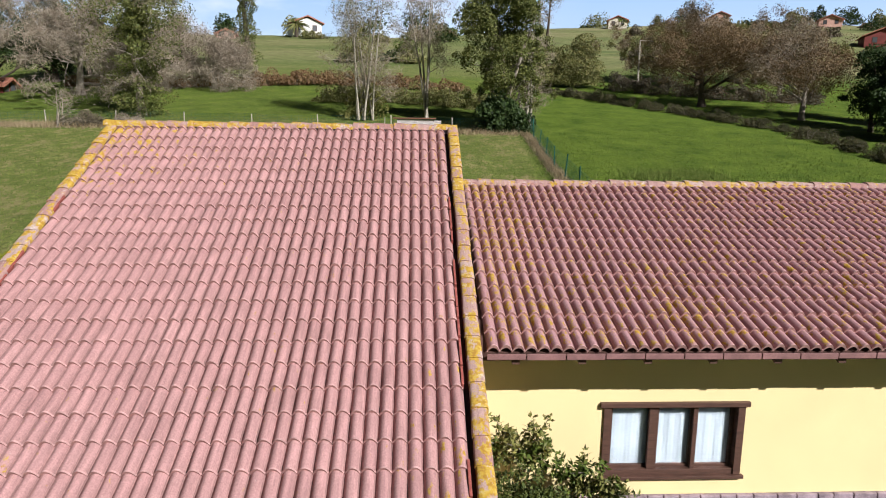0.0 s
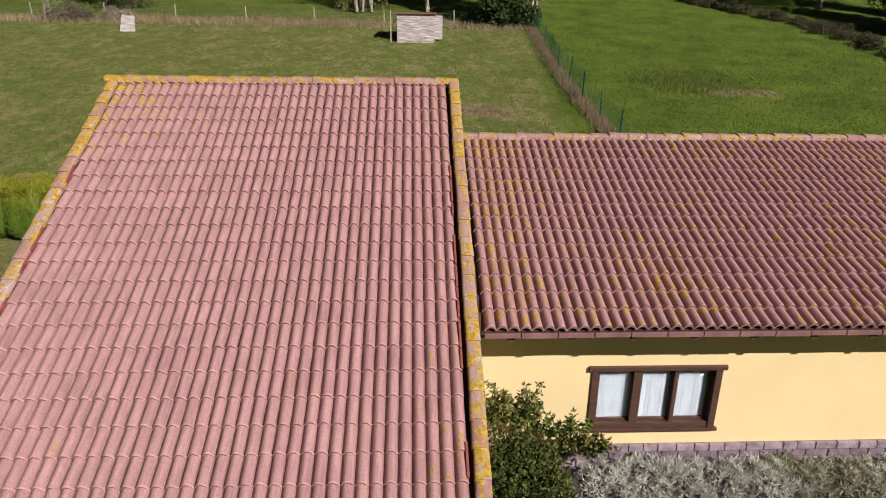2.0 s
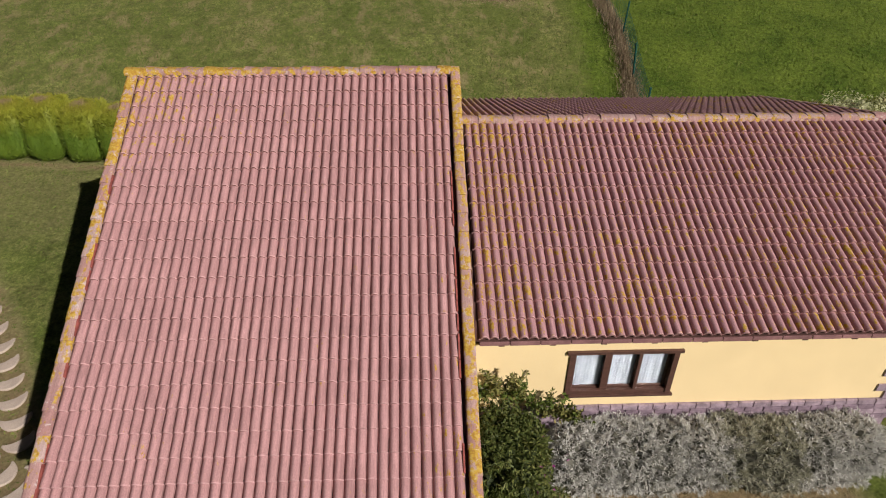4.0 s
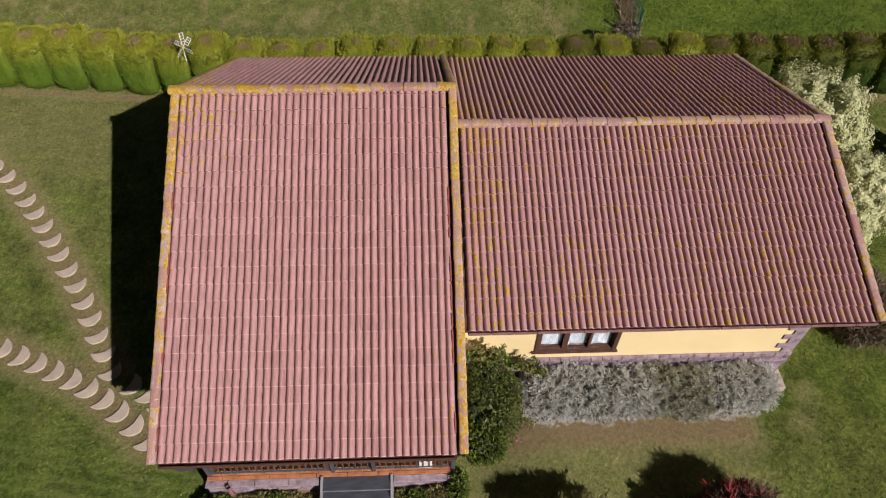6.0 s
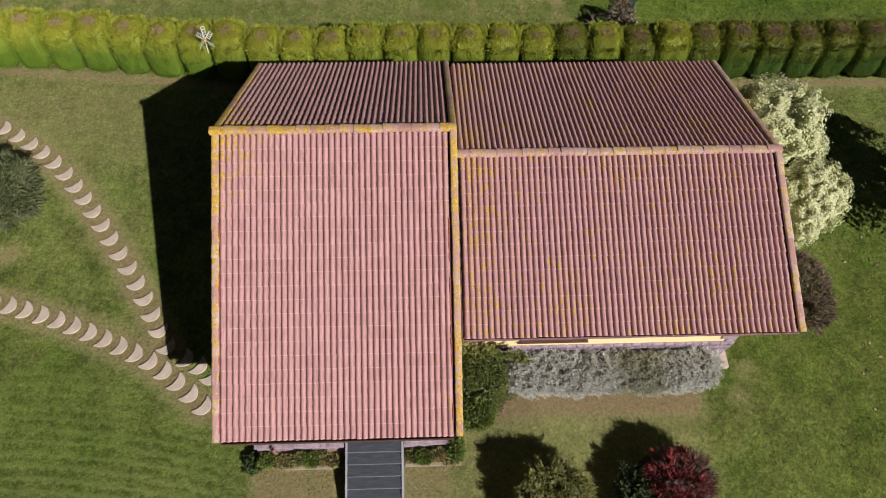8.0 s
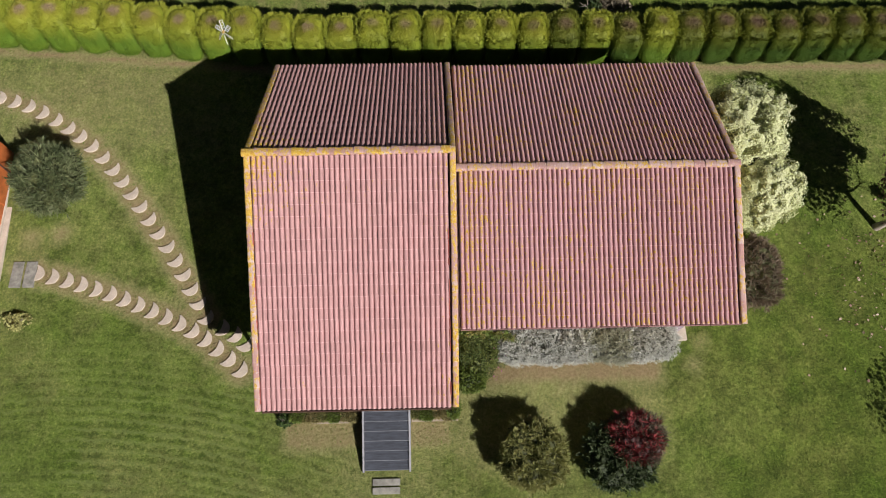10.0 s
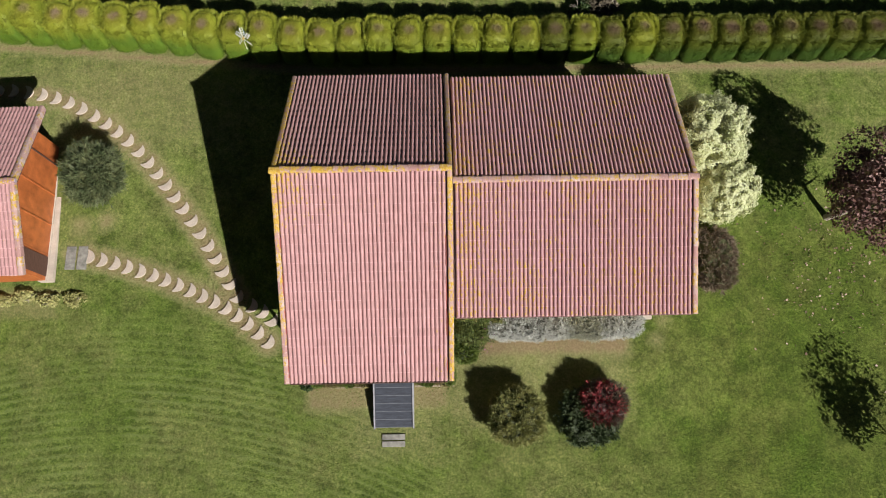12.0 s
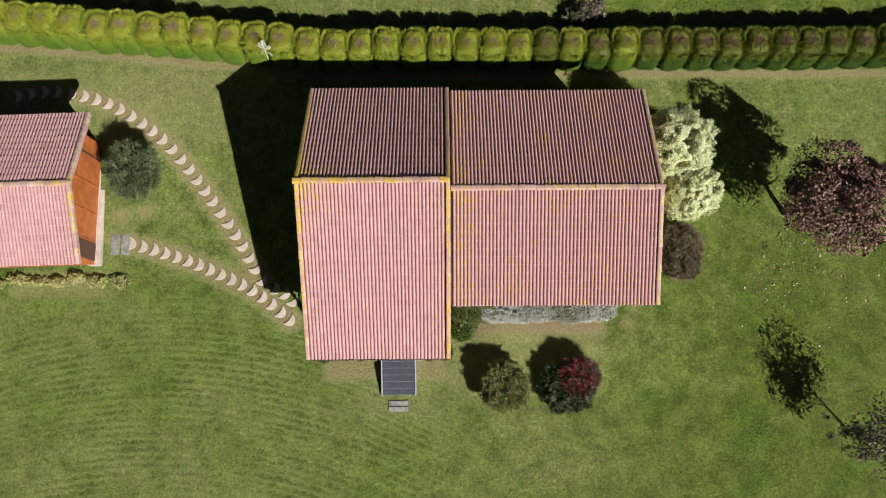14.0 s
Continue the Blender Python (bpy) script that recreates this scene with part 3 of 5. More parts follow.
RED_MORTAR = plain("red_mortar", (0.27, 0.075, 0.06), 0.9, 0.35, 9, 0.003)


def verge_line(house, x, ridge_y, ridge_z, eave_y, eave_z, outer, mortar=0.0):
    """Verge tiles down a gable edge; outer: -1 where the open air lies towards smaller x, else 1."""
    back = eave_y > ridge_y
    run, drop = abs(eave_y - ridge_y), ridge_z - eave_z
    fall, length = math.atan2(drop, run), math.hypot(run, drop)
    m = slope_matrix(x, ridge_y, ridge_z, fall, back)
    board = part("bargeboard", box(-0.06, 0.05, -0.20, 0.06, length - 0.05, 0.0), DECK_WOOD, house, m=m)
    flip = 1 if m[0][0] * outer < 0 else -1
    run = length * 0.30
    while mortar and run < length - 0.4:
        w = random.uniform(0.15, 0.5)
        c = mortar * flip
        part("mortar", box(c - 0.014, run, 0.0, c + 0.014, run + w, 0.062 + random.uniform(0, 0.012), 0.006), RED_MORTAR, board)
        run += w + random.choice((0.02, 0.05, 0.4, 0.9))
    n = round((length - 0.06) / 0.337)
    step = (length - 0.39) / (n - 1)
    for i in range(n):
        ob = new("verge_cap", VERGE_CAP)
        ob.parent = board
        ob.matrix_basis = pose(0, i * step + random.uniform(-0.006, 0.006), 0.012 + random.uniform(0, 0.006), 0, 0, random.uniform(-1.2, 1.2)) @ Matrix.Diagonal((flip, 1, 1, 1))
    return board


house = thing("house", "single-storey yellow rendered house under two lichen-spotted pink tile roofs", "house")

# walls: left block and right wing, base to roof
LEFT, RIGHT = (-5.45, -0.35, -4.95, 4.1), (-0.35, 7.70, -3.80, 3.95)


def gable(x0, x1, y0, y1, z0, ridge_y, ridge_z, slope, eave_drop=0.16):
    """Outline in y, z of a wall under a gabled roof."""
    def top(y):
        return ridge_z - eave_drop - abs(y - ridge_y) * slope
    return prism([(y0, z0), (y1, z0), (y1, top(y1)), (ridge_y, ridge_z - eave_drop), (y0, top(y0))], x1 - x0, 0, x0)


part("wall", gable(LEFT[0], LEFT[0] + 0.3, LEFT[2], LEFT[3], -0.3, 0, 6.40, 0.522), PLASTER, house)
part("wall", gable(LEFT[1] - 0.3, LEFT[1], LEFT[2], LEFT[3], -0.3, 0, 6.40, 0.522), PLASTER, house)
part("wall", box(LEFT[0] + 0.3, LEFT[2], -0.3, LEFT[1] - 0.3, LEFT[2] + 0.3, 3.60), PLASTER, house)
part("wall", box(LEFT[0] + 0.3, LEFT[3] - 0.3, -0.3, LEFT[1] - 0.3, LEFT[3], 4.05), PLASTER, house)
WX0, WX1, WZ0, WZ1 = 1.79, 3.48, 2.035, 3.00   # window opening
for x0, x1, z0, z1 in ((RIGHT[0], WX0, 1.75, 3.98), (WX1, RIGHT[1], 1.75, 3.98), (WX0, WX1, 1.75, WZ0), (WX0, WX1, WZ1, 3.98)):
    part("wall", box(x0, RIGHT[2], z0, x1, RIGHT[2] + 0.35, z1), PLASTER, house)
part("wall", box(RIGHT[0], RIGHT[3] - 0.3, -0.1, RIGHT[1] - 0.3, RIGHT[3], 3.95), PLASTER, house)
part("wall", gable(RIGHT[1] - 0.3, RIGHT[1], RIGHT[2] + 0.35, RIGHT[3], -0.1, -0.05, 5.47, 0.335), PLASTER, house)

tiled_slope(house, -5.72, -0.19, 0.0, 6.395, -6.55, 2.985, 15, "sunlit pink concrete tile slope with wavy rows")
tiled_slope(house, -5.72, -0.19, 0.0, 6.395, 4.77, 3.925, 16, "shaded rear slope of mauve wavy concrete tiles")
tiled_slope(house, 0.08, 8.24, -0.06, 5.46, -4.51, 3.955, 10, "pink tile slope mottled with yellow lichen")
tiled_slope(house, 0.08, 8.24, -0.06, 5.46, 4.63, 3.955, 10, "shaded rear slope of purple-brown wavy tiles")
ridge_line(house, -5.93, 0.02, 0.0, 6.50)
ridge_line(house, 0.06, 8.46, -0.06, 5.56)
verge_line(house, -5.80, 0.0, 6.41, -6.56, 2.99, -1, 0.092)
verge_line(house, -5.80, 0.0, 6.41, 4.78, 3.93, -1)
verge_line(house, -0.06, 0.0, 6.43, -6.56, 3.01, 1, 0.150)
verge_line(house, -0.06, 0.0, 6.43, 4.78, 3.95, 1)
verge_line(house, 8.34, -0.06, 5.48, -4.52, 3.97, 1)
verge_line(house, 8.34, -0.06, 5.48, 4.64, 3.97, 1)


# ---- right wing: plinth, quoins, window, eaves ----
def block_row(parent, x0, x1, y0, y1, z0, z1, long, material, name="stone", gap=0.012):
    """A course of separate stones."""
    x = x0
    while x < x1 - 0.05:
        w = min(long * random.uniform(0.75, 1.25), x1 - x)
        if x1 - x - w < 0.12:
            w = x1 - x
        part(name, box(x + gap / 2, y0 - random.uniform(0, 0.012), z0 + gap / 2, x + w - gap / 2, y1, z1 - gap / 2, 0.01), material, parent)
        x += w


plinth = part("plinth", box(RIGHT[0], RIGHT[2] - 0.02, 0.0, RIGHT[1] + 0.02, RIGHT[2] + 0.35, 1.74), STONE, house, "mauve-grey stone plinth")
for k in range(4):
    block_row(plinth, RIGHT[0] + 0.02, RIGHT[1] + 0.05, RIGHT[2] - 0.05, RIGHT[2], 1.755 - (k + 1) * 0.125, 1.755 - k * 0.125, 0.27, STONE_DARK if k % 2 else STONE, gap=0.016)
part("base_course", box(6.3, -4.15, 0.2, 7.95, -3.83, 0.62, 0.02), PALE_STONE, house, "pale stone footing at the corner")
part("base_course", box(7.73, -3.83, 0.2, 7.95, 3.9, 0.62, 0.02), PALE_STONE, house)
quoin = part("quoin", box(RIGHT[1] - 0.12, RIGHT[2] - 0.012, 1.755, RIGHT[1] + 0.012, RIGHT[2] + 0.2, 3.9), STONE, house, "toothed mauve stone corner")
for k in range(12):
    w = 0.42 if k % 2 else 0.24
    part("stone", box(RIGHT[1] - w, RIGHT[2] - 0.03, 1.76 + k * 0.18, RIGHT[1] + 0.03, RIGHT[2], 1.925 + k * 0.18, 0.012), STONE, quoin)
# inside: an added dark sheet stands in for the unlit rooms behind the window
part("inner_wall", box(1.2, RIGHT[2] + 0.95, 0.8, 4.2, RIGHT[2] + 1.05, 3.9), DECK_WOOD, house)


def three_pane_window(parent):
    y = RIGHT[2]
    win = part("window", box(WX0 - 0.08, y - 0.03, WZ0, WX0 + 0.015, y + 0.26, WZ1, 0.008), DARK_WOOD, parent, "dark brown wooden three-pane window with white curtains")
    part("frame", box(WX1 - 0.015, y - 0.03, WZ0, WX1 + 0.08, y + 0.26, WZ1, 0.008), DARK_WOOD, win)
    part("lintel", box(WX0 - 0.13, y - 0.05, WZ1 - 0.02, WX1 + 0.13, y + 0.26, WZ1 + 0.045, 0.008), DARK_WOOD, win)
    part("sill", box(WX0 - 0.14, y - 0.06, WZ0 - 0.05, WX1 + 0.12, y + 0.26, WZ0 - 0.005, 0.008), DARK_WOOD, win)
    part("apron", box(WX0 + 0.015, y - 0.01, WZ0 - 0.004, WX1 - 0.015, y + 0.06, WZ0 + 0.075, 0.008), DARK_WOOD, win)
    wide = WX1 - WX0 - 0.03
    left = WX0 + 0.015
    cuts = [left, left + wide * 0.345, left + wide * 0.675, WX1 - 0.015]
    for i, (a, b) in enumerate(zip(cuts, cuts[1:])):
        a, b = a + 0.004, b - 0.004
        edge = 0.042
        yy = y + 0.065
        low = WZ0 + 0.02
        sash = part("sash", box(a, yy, low, a + edge, yy + 0.05, WZ1 - 0.02, 0.006), DARK_WOOD, win)
        part("stile", box(b - edge, yy, low, b, yy + 0.05, WZ1 - 0.02, 0.006), DARK_WOOD, sash)
        part("rail", box(a + edge, yy, WZ1 - 0.06, b - edge, yy + 0.05, WZ1 - 0.02, 0.006), DARK_WOOD, sash)
        part("rail", box(a + edge, yy, low, b - edge, yy + 0.05, WZ0 + 0.105, 0.006), DARK_WOOD, sash)
        pane = part("pane", box(a + edge, yy + 0.02, WZ0 + 0.105, b - edge, yy + 0.026, WZ1 - 0.06), GLASS, sash)
        pane.visible_shadow = False
        # softly gathered curtain
        bm = bmesh.new()
        n = 48
        rows = []
        for z in (WZ0 + 0.05, WZ1 - 0.01):
            rows.append([bm.verts.new((a + (b - a) * k / n, yy + 0.045 + 0.0030 * math.sin(k * 0.42 + i * 1.7) + 0.0008 * math.sin(k * 1.37 + i), z)) for k in range(n + 1)])
        for k in range(n):
            bm.faces.new((rows[0][k], rows[0][k + 1], rows[1][k + 1], rows[1][k]))
        part("curtain", bm, CURTAIN, win, "gathered white net curtain", True)
    for x, w in ((cuts[1], 0.062), (cuts[2], 0.03)):
        part("mullion", box(x - w, y + 0.005, WZ0 + 0.076, x + w, y + 0.064, WZ1 - 0.021, 0.008), DARK_WOOD, win)


three_pane_window(house)


def eave_trim(parent, x0, x1, y, z, step, tails, wall_y, slope, material=FASCIA, label="mauve gutter in short pieces along the eave"):
    """A box gutter in short pieces before the tile ends, and rafter tails behind it."""
    n = round((x1 - x0) / step)
    w = (x1 - x0) / n
    first = part("gutter", box(x0, y + 0.022, z - 0.06, x1, y + 0.16, z - 0.045), DECK_WOOD, parent, label)
    for i in range(n):
        part("gutter_piece", box(x0 + i * w + 0.006, y - random.uniform(0, 0.006), z - 0.06 + random.uniform(-0.005, 0.005), x0 + (i + 1) * w - 0.006, y + 0.022, z + 0.008, 0.007), material, first)
    k = int((x1 - x0 - 0.3) / tails)
    for i in range(k + 1):
        x = x0 + 0.3 + i * tails
        part("rafter_tail", prism([(y + 0.06, z - 0.135), (wall_y + 0.02, z - 0.15 + (wall_y - y) * slope), (wall_y + 0.02, z - 0.062 + (wall_y - y) * slope), (y + 0.06, z - 0.062)], 0.09, 0, x), DARK_WOOD, parent)


eave_trim(house, 0.10, 8.30, -4.545, 3.945, 0.445, 0.77, RIGHT[2], 0.33)
eave_trim(house, -5.70, -0.20, -6.625, 2.955, 0.55, 0.9, LEFT[2], 0.5, DARK_WOOD, "dark brown gutter along the front eave")
part("soffit", box(RIGHT[0], RIGHT[2] + 0.01, 3.98, RIGHT[1], RIGHT[2] + 0.35, 4.12), PLASTER, house)
part("gutter_strip", box(-5.72, -6.44, 2.83, -0.18, -6.41, 2.87), PALE_STONE, house, "pale strip under the front eave")

# ---- porch under the front eave ----
PZ = 0.75
PX0, PX1, PY = -5.48, -0.14, -5.94        # porch ends and front edge of its floor
part("porch_floor", box(PX0, PY, -0.2, PX1, LEFT[2], PZ - 0.02), STONE, house)
for i in range(18):
    for j in range(5):
        w, d = (PX1 - PX0) / 18, (LEFT[2] - PY) / 5
        part("floor_tile", box(PX0 + i * w + 0.005, PY + j * d + 0.005, PZ - 0.02, PX0 + (i + 1) * w - 0.005, PY + (j + 1) * d - 0.005, PZ + random.uniform(0, 0.003)), CLAY_FLOOR, house)
parapet = part("parapet", box(PX0 - 0.02, PY - 0.16, -0.2, PX1 + 0.02, PY - 0.002, PZ - 0.06), STONE, house, "stone porch edge with flat mauve coping")
for i in range(16):
    w = (PX1 - PX0) / 16
    part("edge_tile", box(PX0 + i * w + 0.004, PY - 0.085, PZ - 0.05, PX0 + (i + 1) * w - 0.004, PY - 0.003, PZ + 0.012, 0.008), CLAY_FLOOR, parapet)
for a, b in ((PX0 - 0.02, -3.08), (-1.48, PX1 + 0.02)):
    block_row(parapet, a, b, PY - 0.235, PY - 0.09, PZ - 0.07, PZ - 0.005, 0.62, STONE, "coping")
for z0, z1 in ((-0.2, 0.05), (0.05, 0.3), (0.3, 0.5), (0.5, 0.675)):
    block_row(parapet, PX0, PX1, PY - 0.19, PY - 0.15, z0, z1, 0.4, STONE)


def railing():
    """Grey balustrade along the porch, with a gate at the steps."""
    y = PY + 0.035
    rail = part("railing", box(PX0 + 0.02, y - 0.03, PZ + 0.98, PX1, y + 0.03, PZ + 1.02, 0.01), GREY_METAL, house, "dark grey porch railing with thin balusters")
    part("bottom_rail", box(PX0 + 0.02, y - 0.02, PZ + 0.09, PX1, y + 0.02, PZ + 0.12, 0.005), GREY_METAL, rail)
    posts = [PX0 + 0.05, -2.78, -1.90, PX1 - 0.05]
    for x in posts:
        part("post", box(x - 0.04, y - 0.04, PZ + 0.004, x + 0.04, y + 0.04, PZ + 1.05, 0.012), GREY_METAL, rail)
    mesh = mesh_of("baluster", box(-0.013, -0.013, 0, 0.011, 0.011, 0.86), GREY_METAL)
    x = PX0 + 0.16
    while x < PX1 - 0.08:
        if min(abs(x - p) for p in posts) > 0.07:
            ob = new("baluster", mesh)
            ob.parent = rail
            ob.matrix_basis = pose(x, y, PZ + 0.12)
        x += 0.132
    for x in (PX0 + 0.05,):
        part("side_rail", box(x - 0.03, y, PZ + 0.92, x + 0.03, LEFT[2], PZ + 0.96, 0.01), GREY_METAL, rail)
        k = y + 0.15
        while k < LEFT[2]:
            ob = new("baluster", mesh)
            ob.parent = rail
            ob.matrix_basis = pose(x, k, PZ + 0.12)
            k += 0.132


railing()
for x in (LEFT[0] + 0.1, -2.9, LEFT[1] - 0.1):
    part("porch_post", box(x - 0.05, -5.90, PZ, x + 0.05, -5.80, 2.95, 0.01), DARK_WOOD, house)
part("porch_beam", box(LEFT[0], -5.93, 2.955, LEFT[1], -5.77, 3.06, 0.01), DARK_WOOD, house)
door = part("door", box(-2.8, LEFT[2] - 0.03, PZ, -1.8, LEFT[2] + 0.02, PZ + 2.05, 0.01), DARK_WOOD, house, "dark wooden porch door")
part("handle", box(-1.95, LEFT[2] - 0.08, PZ + 1.0, -1.91, LEFT[2] - 0.03, PZ + 1.12, 0.008), GREY_METAL, door)

NOSING = plain("worn_step_edge", (0.17, 0.175, 0.19), 0.6, 0.25, 4)
stairs = thing("stairs", "dark slate-grey wooden steps with pale grey side boards", "stairs")
for i in range(7):
    y1 = PY - 0.09 - i * 0.295
    z = PZ - 0.01 - i * 0.105
    tread = part("tread", box(-2.98, y1 - 0.295, z - 0.045, -1.54, y1, z, 0.006), SLATE, stairs)
    part("nosing", box(-2.97, y1 - 0.312, z - 0.03, -1.55, y1 - 0.297, z + 0.004), NOSING, tread)
    part("riser", box(-2.96, y1 - 0.295, z - 0.105, -1.56, y1 - 0.27, z - 0.046), SLATE, stairs)
for x in (-3.04, -1.54):
    part("side_board", prism([(PY - 0.10, PZ + 0.06), (-8.16, PZ - 0.64), (-8.16, -0.05), (PY - 0.10, -0.05)], 0.055, 0, x), plain("weathered_grey_board", (0.24, 0.24, 0.25), 0.7, 0.2, 4, 0.002), stairs)
SLAB_STONE = plain("mossy_grey_slab", (0.22, 0.21, 0.18), 0.85, 0.35, 5, 0.004)
for y in (-8.46, -8.72):
    tagged(part("step_slab", box(-2.72, y - 0.11, -0.03, -1.84, y + 0.10, 0.05, 0.015), SLAB_STONE), "flat stone slab set in the lawn at the steps", "slab", "slabs at the steps")
tagged(part("door_slab", box(-6.42, -5.5, -0.05, -6.05, -4.35, 0.12, 0.015), SLATE), "grey slate slab beside the house wall", "slab")
tagged(part("white_box", box(-0.92, -5.90, PZ + 0.006, -0.64, -5.66, PZ + 0.30, 0.01), WHITE_PAINT), "small white box on the porch floor", "box")

SOIL = plain("dry_bed_soil", (0.22, 0.155, 0.095), 0.95, 0.35, 6, 0.02, 0.1, 30)
for x0, x1 in ((LEFT[0] + 0.1, -3.08), (-1.44, LEFT[1])):
    tagged(part("flower_bed", prism([(-6.52, -0.05), (-6.52, 0.10), (-6.36, 0.26), (PY - 0.20, 0.34), (PY - 0.20, -0.05)], x1 - x0, 0, x0), SOIL), "sloping bed of dry brown soil along the porch", "flower bed", "porch beds")
EDGING = plain("weathered_timber", (0.27, 0.22, 0.16), 0.85, 0.25, 5, 0.003)
for x0, x1 in ((-4.75, -3.10), (-1.46, 0.0)):
    tagged(part("edging_board", box(x0, -6.59, -0.05, x1, -6.52, 0.10, 0.012), EDGING), "pale timber edging board of the porch bed", "edging", "edging boards")
tagged(part("edging_board", box(0.02, -6.59, -0.05, 0.08, -5.7, 0.12, 0.012), EDGING), "pale timber edging board of the porch bed", "edging", "edging boards")


# ---- shed beside the lawn ----
shed = thing("garden_house", "varnished orange wooden garden house under a pink tile roof", "garden house")
SX, SR, SZ, SE = -16.25, 0.62, 4.24, 3.05     # gable wall, ridge line, ridge height, eave height
f_y, b_y = -2.56, 4.12
part("wall", prism([(f_y + 0.45, 0.3), (b_y - 0.45, 0.3), (b_y - 0.45, SE + 0.1), (SR, SZ - 0.18), (f_y + 0.45, SE + 0.1)], 0.15, 0, SX - 0.15), ORANGE_WOOD, shed, "varnished tongue-and-groove gable wall")
part("wall", box(-22, f_y + 0.45, 0.3, SX - 0.15, f_y + 0.6, SE + 0.05), ORANGE_WOOD, shed)
part("wall", box(-22, b_y - 0.6, 0.3, SX - 0.15, b_y - 0.45, SE + 0.05), ORANGE_WOOD, shed)
for y in (-1.1, 0.2, 1.5, 2.8):
    part("batten", box(SX, y, 0.32, SX + 0.03, y + 0.06, 3.2), DARK_WOOD if y > 2 else ORANGE_WOOD, shed)
part("footing", box(SX - 0.3, f_y + 0.42, 0.0, SX + 0.04, b_y - 0.42, 0.3, 0.02), PALE_STONE, shed, "pale stone footing")
part("kerb", box(SX + 0.04, f_y + 0.42, 0.0, SX + 0.24, 1.75, 0.22, 0.02), PALE_STONE, shed)
# flat dark panel in place of the doorway's unlit opening
door = part("door", box(SX, -1.95, 0.32, SX + 0.04, -1.15, 2.3, 0.01), DARK_WOOD, shed, "dark panel standing in for the unlit open doorway")
tiled_slope(shed, -22.0, -15.57, SR, SZ, f_y, SE, 12, "pink concrete tile slope")
tiled_slope(shed, -22.0, -15.57, SR, SZ, b_y, SE, 12, "shaded concrete tile slope")
ridge_line(shed, -22.0, -15.35, SR, SZ + 0.10)
verge_line(shed, -15.48, SR, SZ + 0.015, f_y - 0.01, SE + 0.015, 1)
verge_line(shed, -15.48, SR, SZ + 0.015, b_y + 0.01, SE + 0.015, 1)
shed.matrix_basis = pose(-16.17, 0.8, 0, 0, 0, 1.6) @ pose(16.0, -0.8, 0)
for x in (-15.75, -15.27):
    tagged(part("step_slab", box(x, -1.62, -0.02, x + 0.38, -0.65, 0.10, 0.015), SLAB_STONE), "grey slab at the garden house door", "slab", "slabs at the garden house")


# ---- stepping stones ----
def crescent_mesh(k):
    r = random.Random(k)
    outer, inner = [], []
    n = 12
    for i in range(n + 1):
        a = radians(-84 + 168 * i / n)
        outer.append((0.285 * math.sin(a), -0.38 * math.cos(a) + 0.13 + r.uniform(-0.008, 0.008)))
        inner.append((0.27 * math.sin(a), -0.135 * math.cos(a) + 0.16 + r.uniform(-0.008, 0.008)))
    bm = prism(outer + inner[::-1][1:-1], 0.06, 2, -0.02)
    bmesh.ops.bevel(bm, geom=[e for e in bm.edges if all(v.co.z > 0.03 for v in e.verts)], offset=0.012, segments=1, affect="EDGES")
    return mesh_of("stepping_stone", bm, PALE_STONE)


crescents = [crescent_mesh(k) for k in range(4)]
spots = []
for line in (TRAIL_A, TRAIL_B):
    for i, p in enumerate(line):
        q = line[min(i + 1, len(line) - 1)] - line[max(i - 1, 0)]
        spots.append((p.x, p.y, math.degrees(math.atan2(-q.x, -q.y)) * -1))
spots += [(-8.05, -3.25, 60), (-7.6, -3.5, 50), (-7.2, -3.85, 40)]
for i, (x, y, turn) in enumerate(spots):
    ob = new("stepping_stone", crescents[i % 4])
    ob.matrix_basis = pose(x, y, ground_at(x, y) + 0.005, 0, 0, turn + random.uniform(-9, 9)) @ Matrix.Diagonal((1.08, 1.08, 1, 1))
    tagged(ob, "pale crescent-shaped stepping stone set in worn grass", "stepping stone", "stepping stones")


# ---- plants ----
def leaves(rng, centres, size, up=0.0, long=1.8, facing=None, lay=0.0):
    """Small pointed leaves at the given places: vertices and faces."""
    n = len(centres)
    if lay and facing is not None:
        out = facing * lay + rng.normal(size=(n, 3)) * 0.5
        out /= np.linalg.norm(out, axis=1)[:, None] + 1e-9
        a = np.cross(out, rng.normal(size=(n, 3)))
        a /= np.linalg.norm(a, axis=1)[:, None] + 1e-9
        b = np.cross(out, a)
    else:
        a = rng.normal(size=(n, 3))
        a[:, 2] += up
        if facing is not None:
            a += facing
        a /= np.linalg.norm(a, axis=1)[:, None]
        b = np.cross(a, rng.normal(size=(n, 3)))
        b /= np.linalg.norm(b, axis=1)[:, None] + 1e-9
    s = size * rng.uniform(0.6, 1.35, size=(n, 1))
    a, b = a * s * long / 2, b * s / 2
    v = np.stack([centres - a, centres + b - a * 0.15, centres + a, centres - b - a * 0.15], 1).reshape(-1, 3)
    f = np.arange(4 * n).reshape(n, 4)
    return v, f


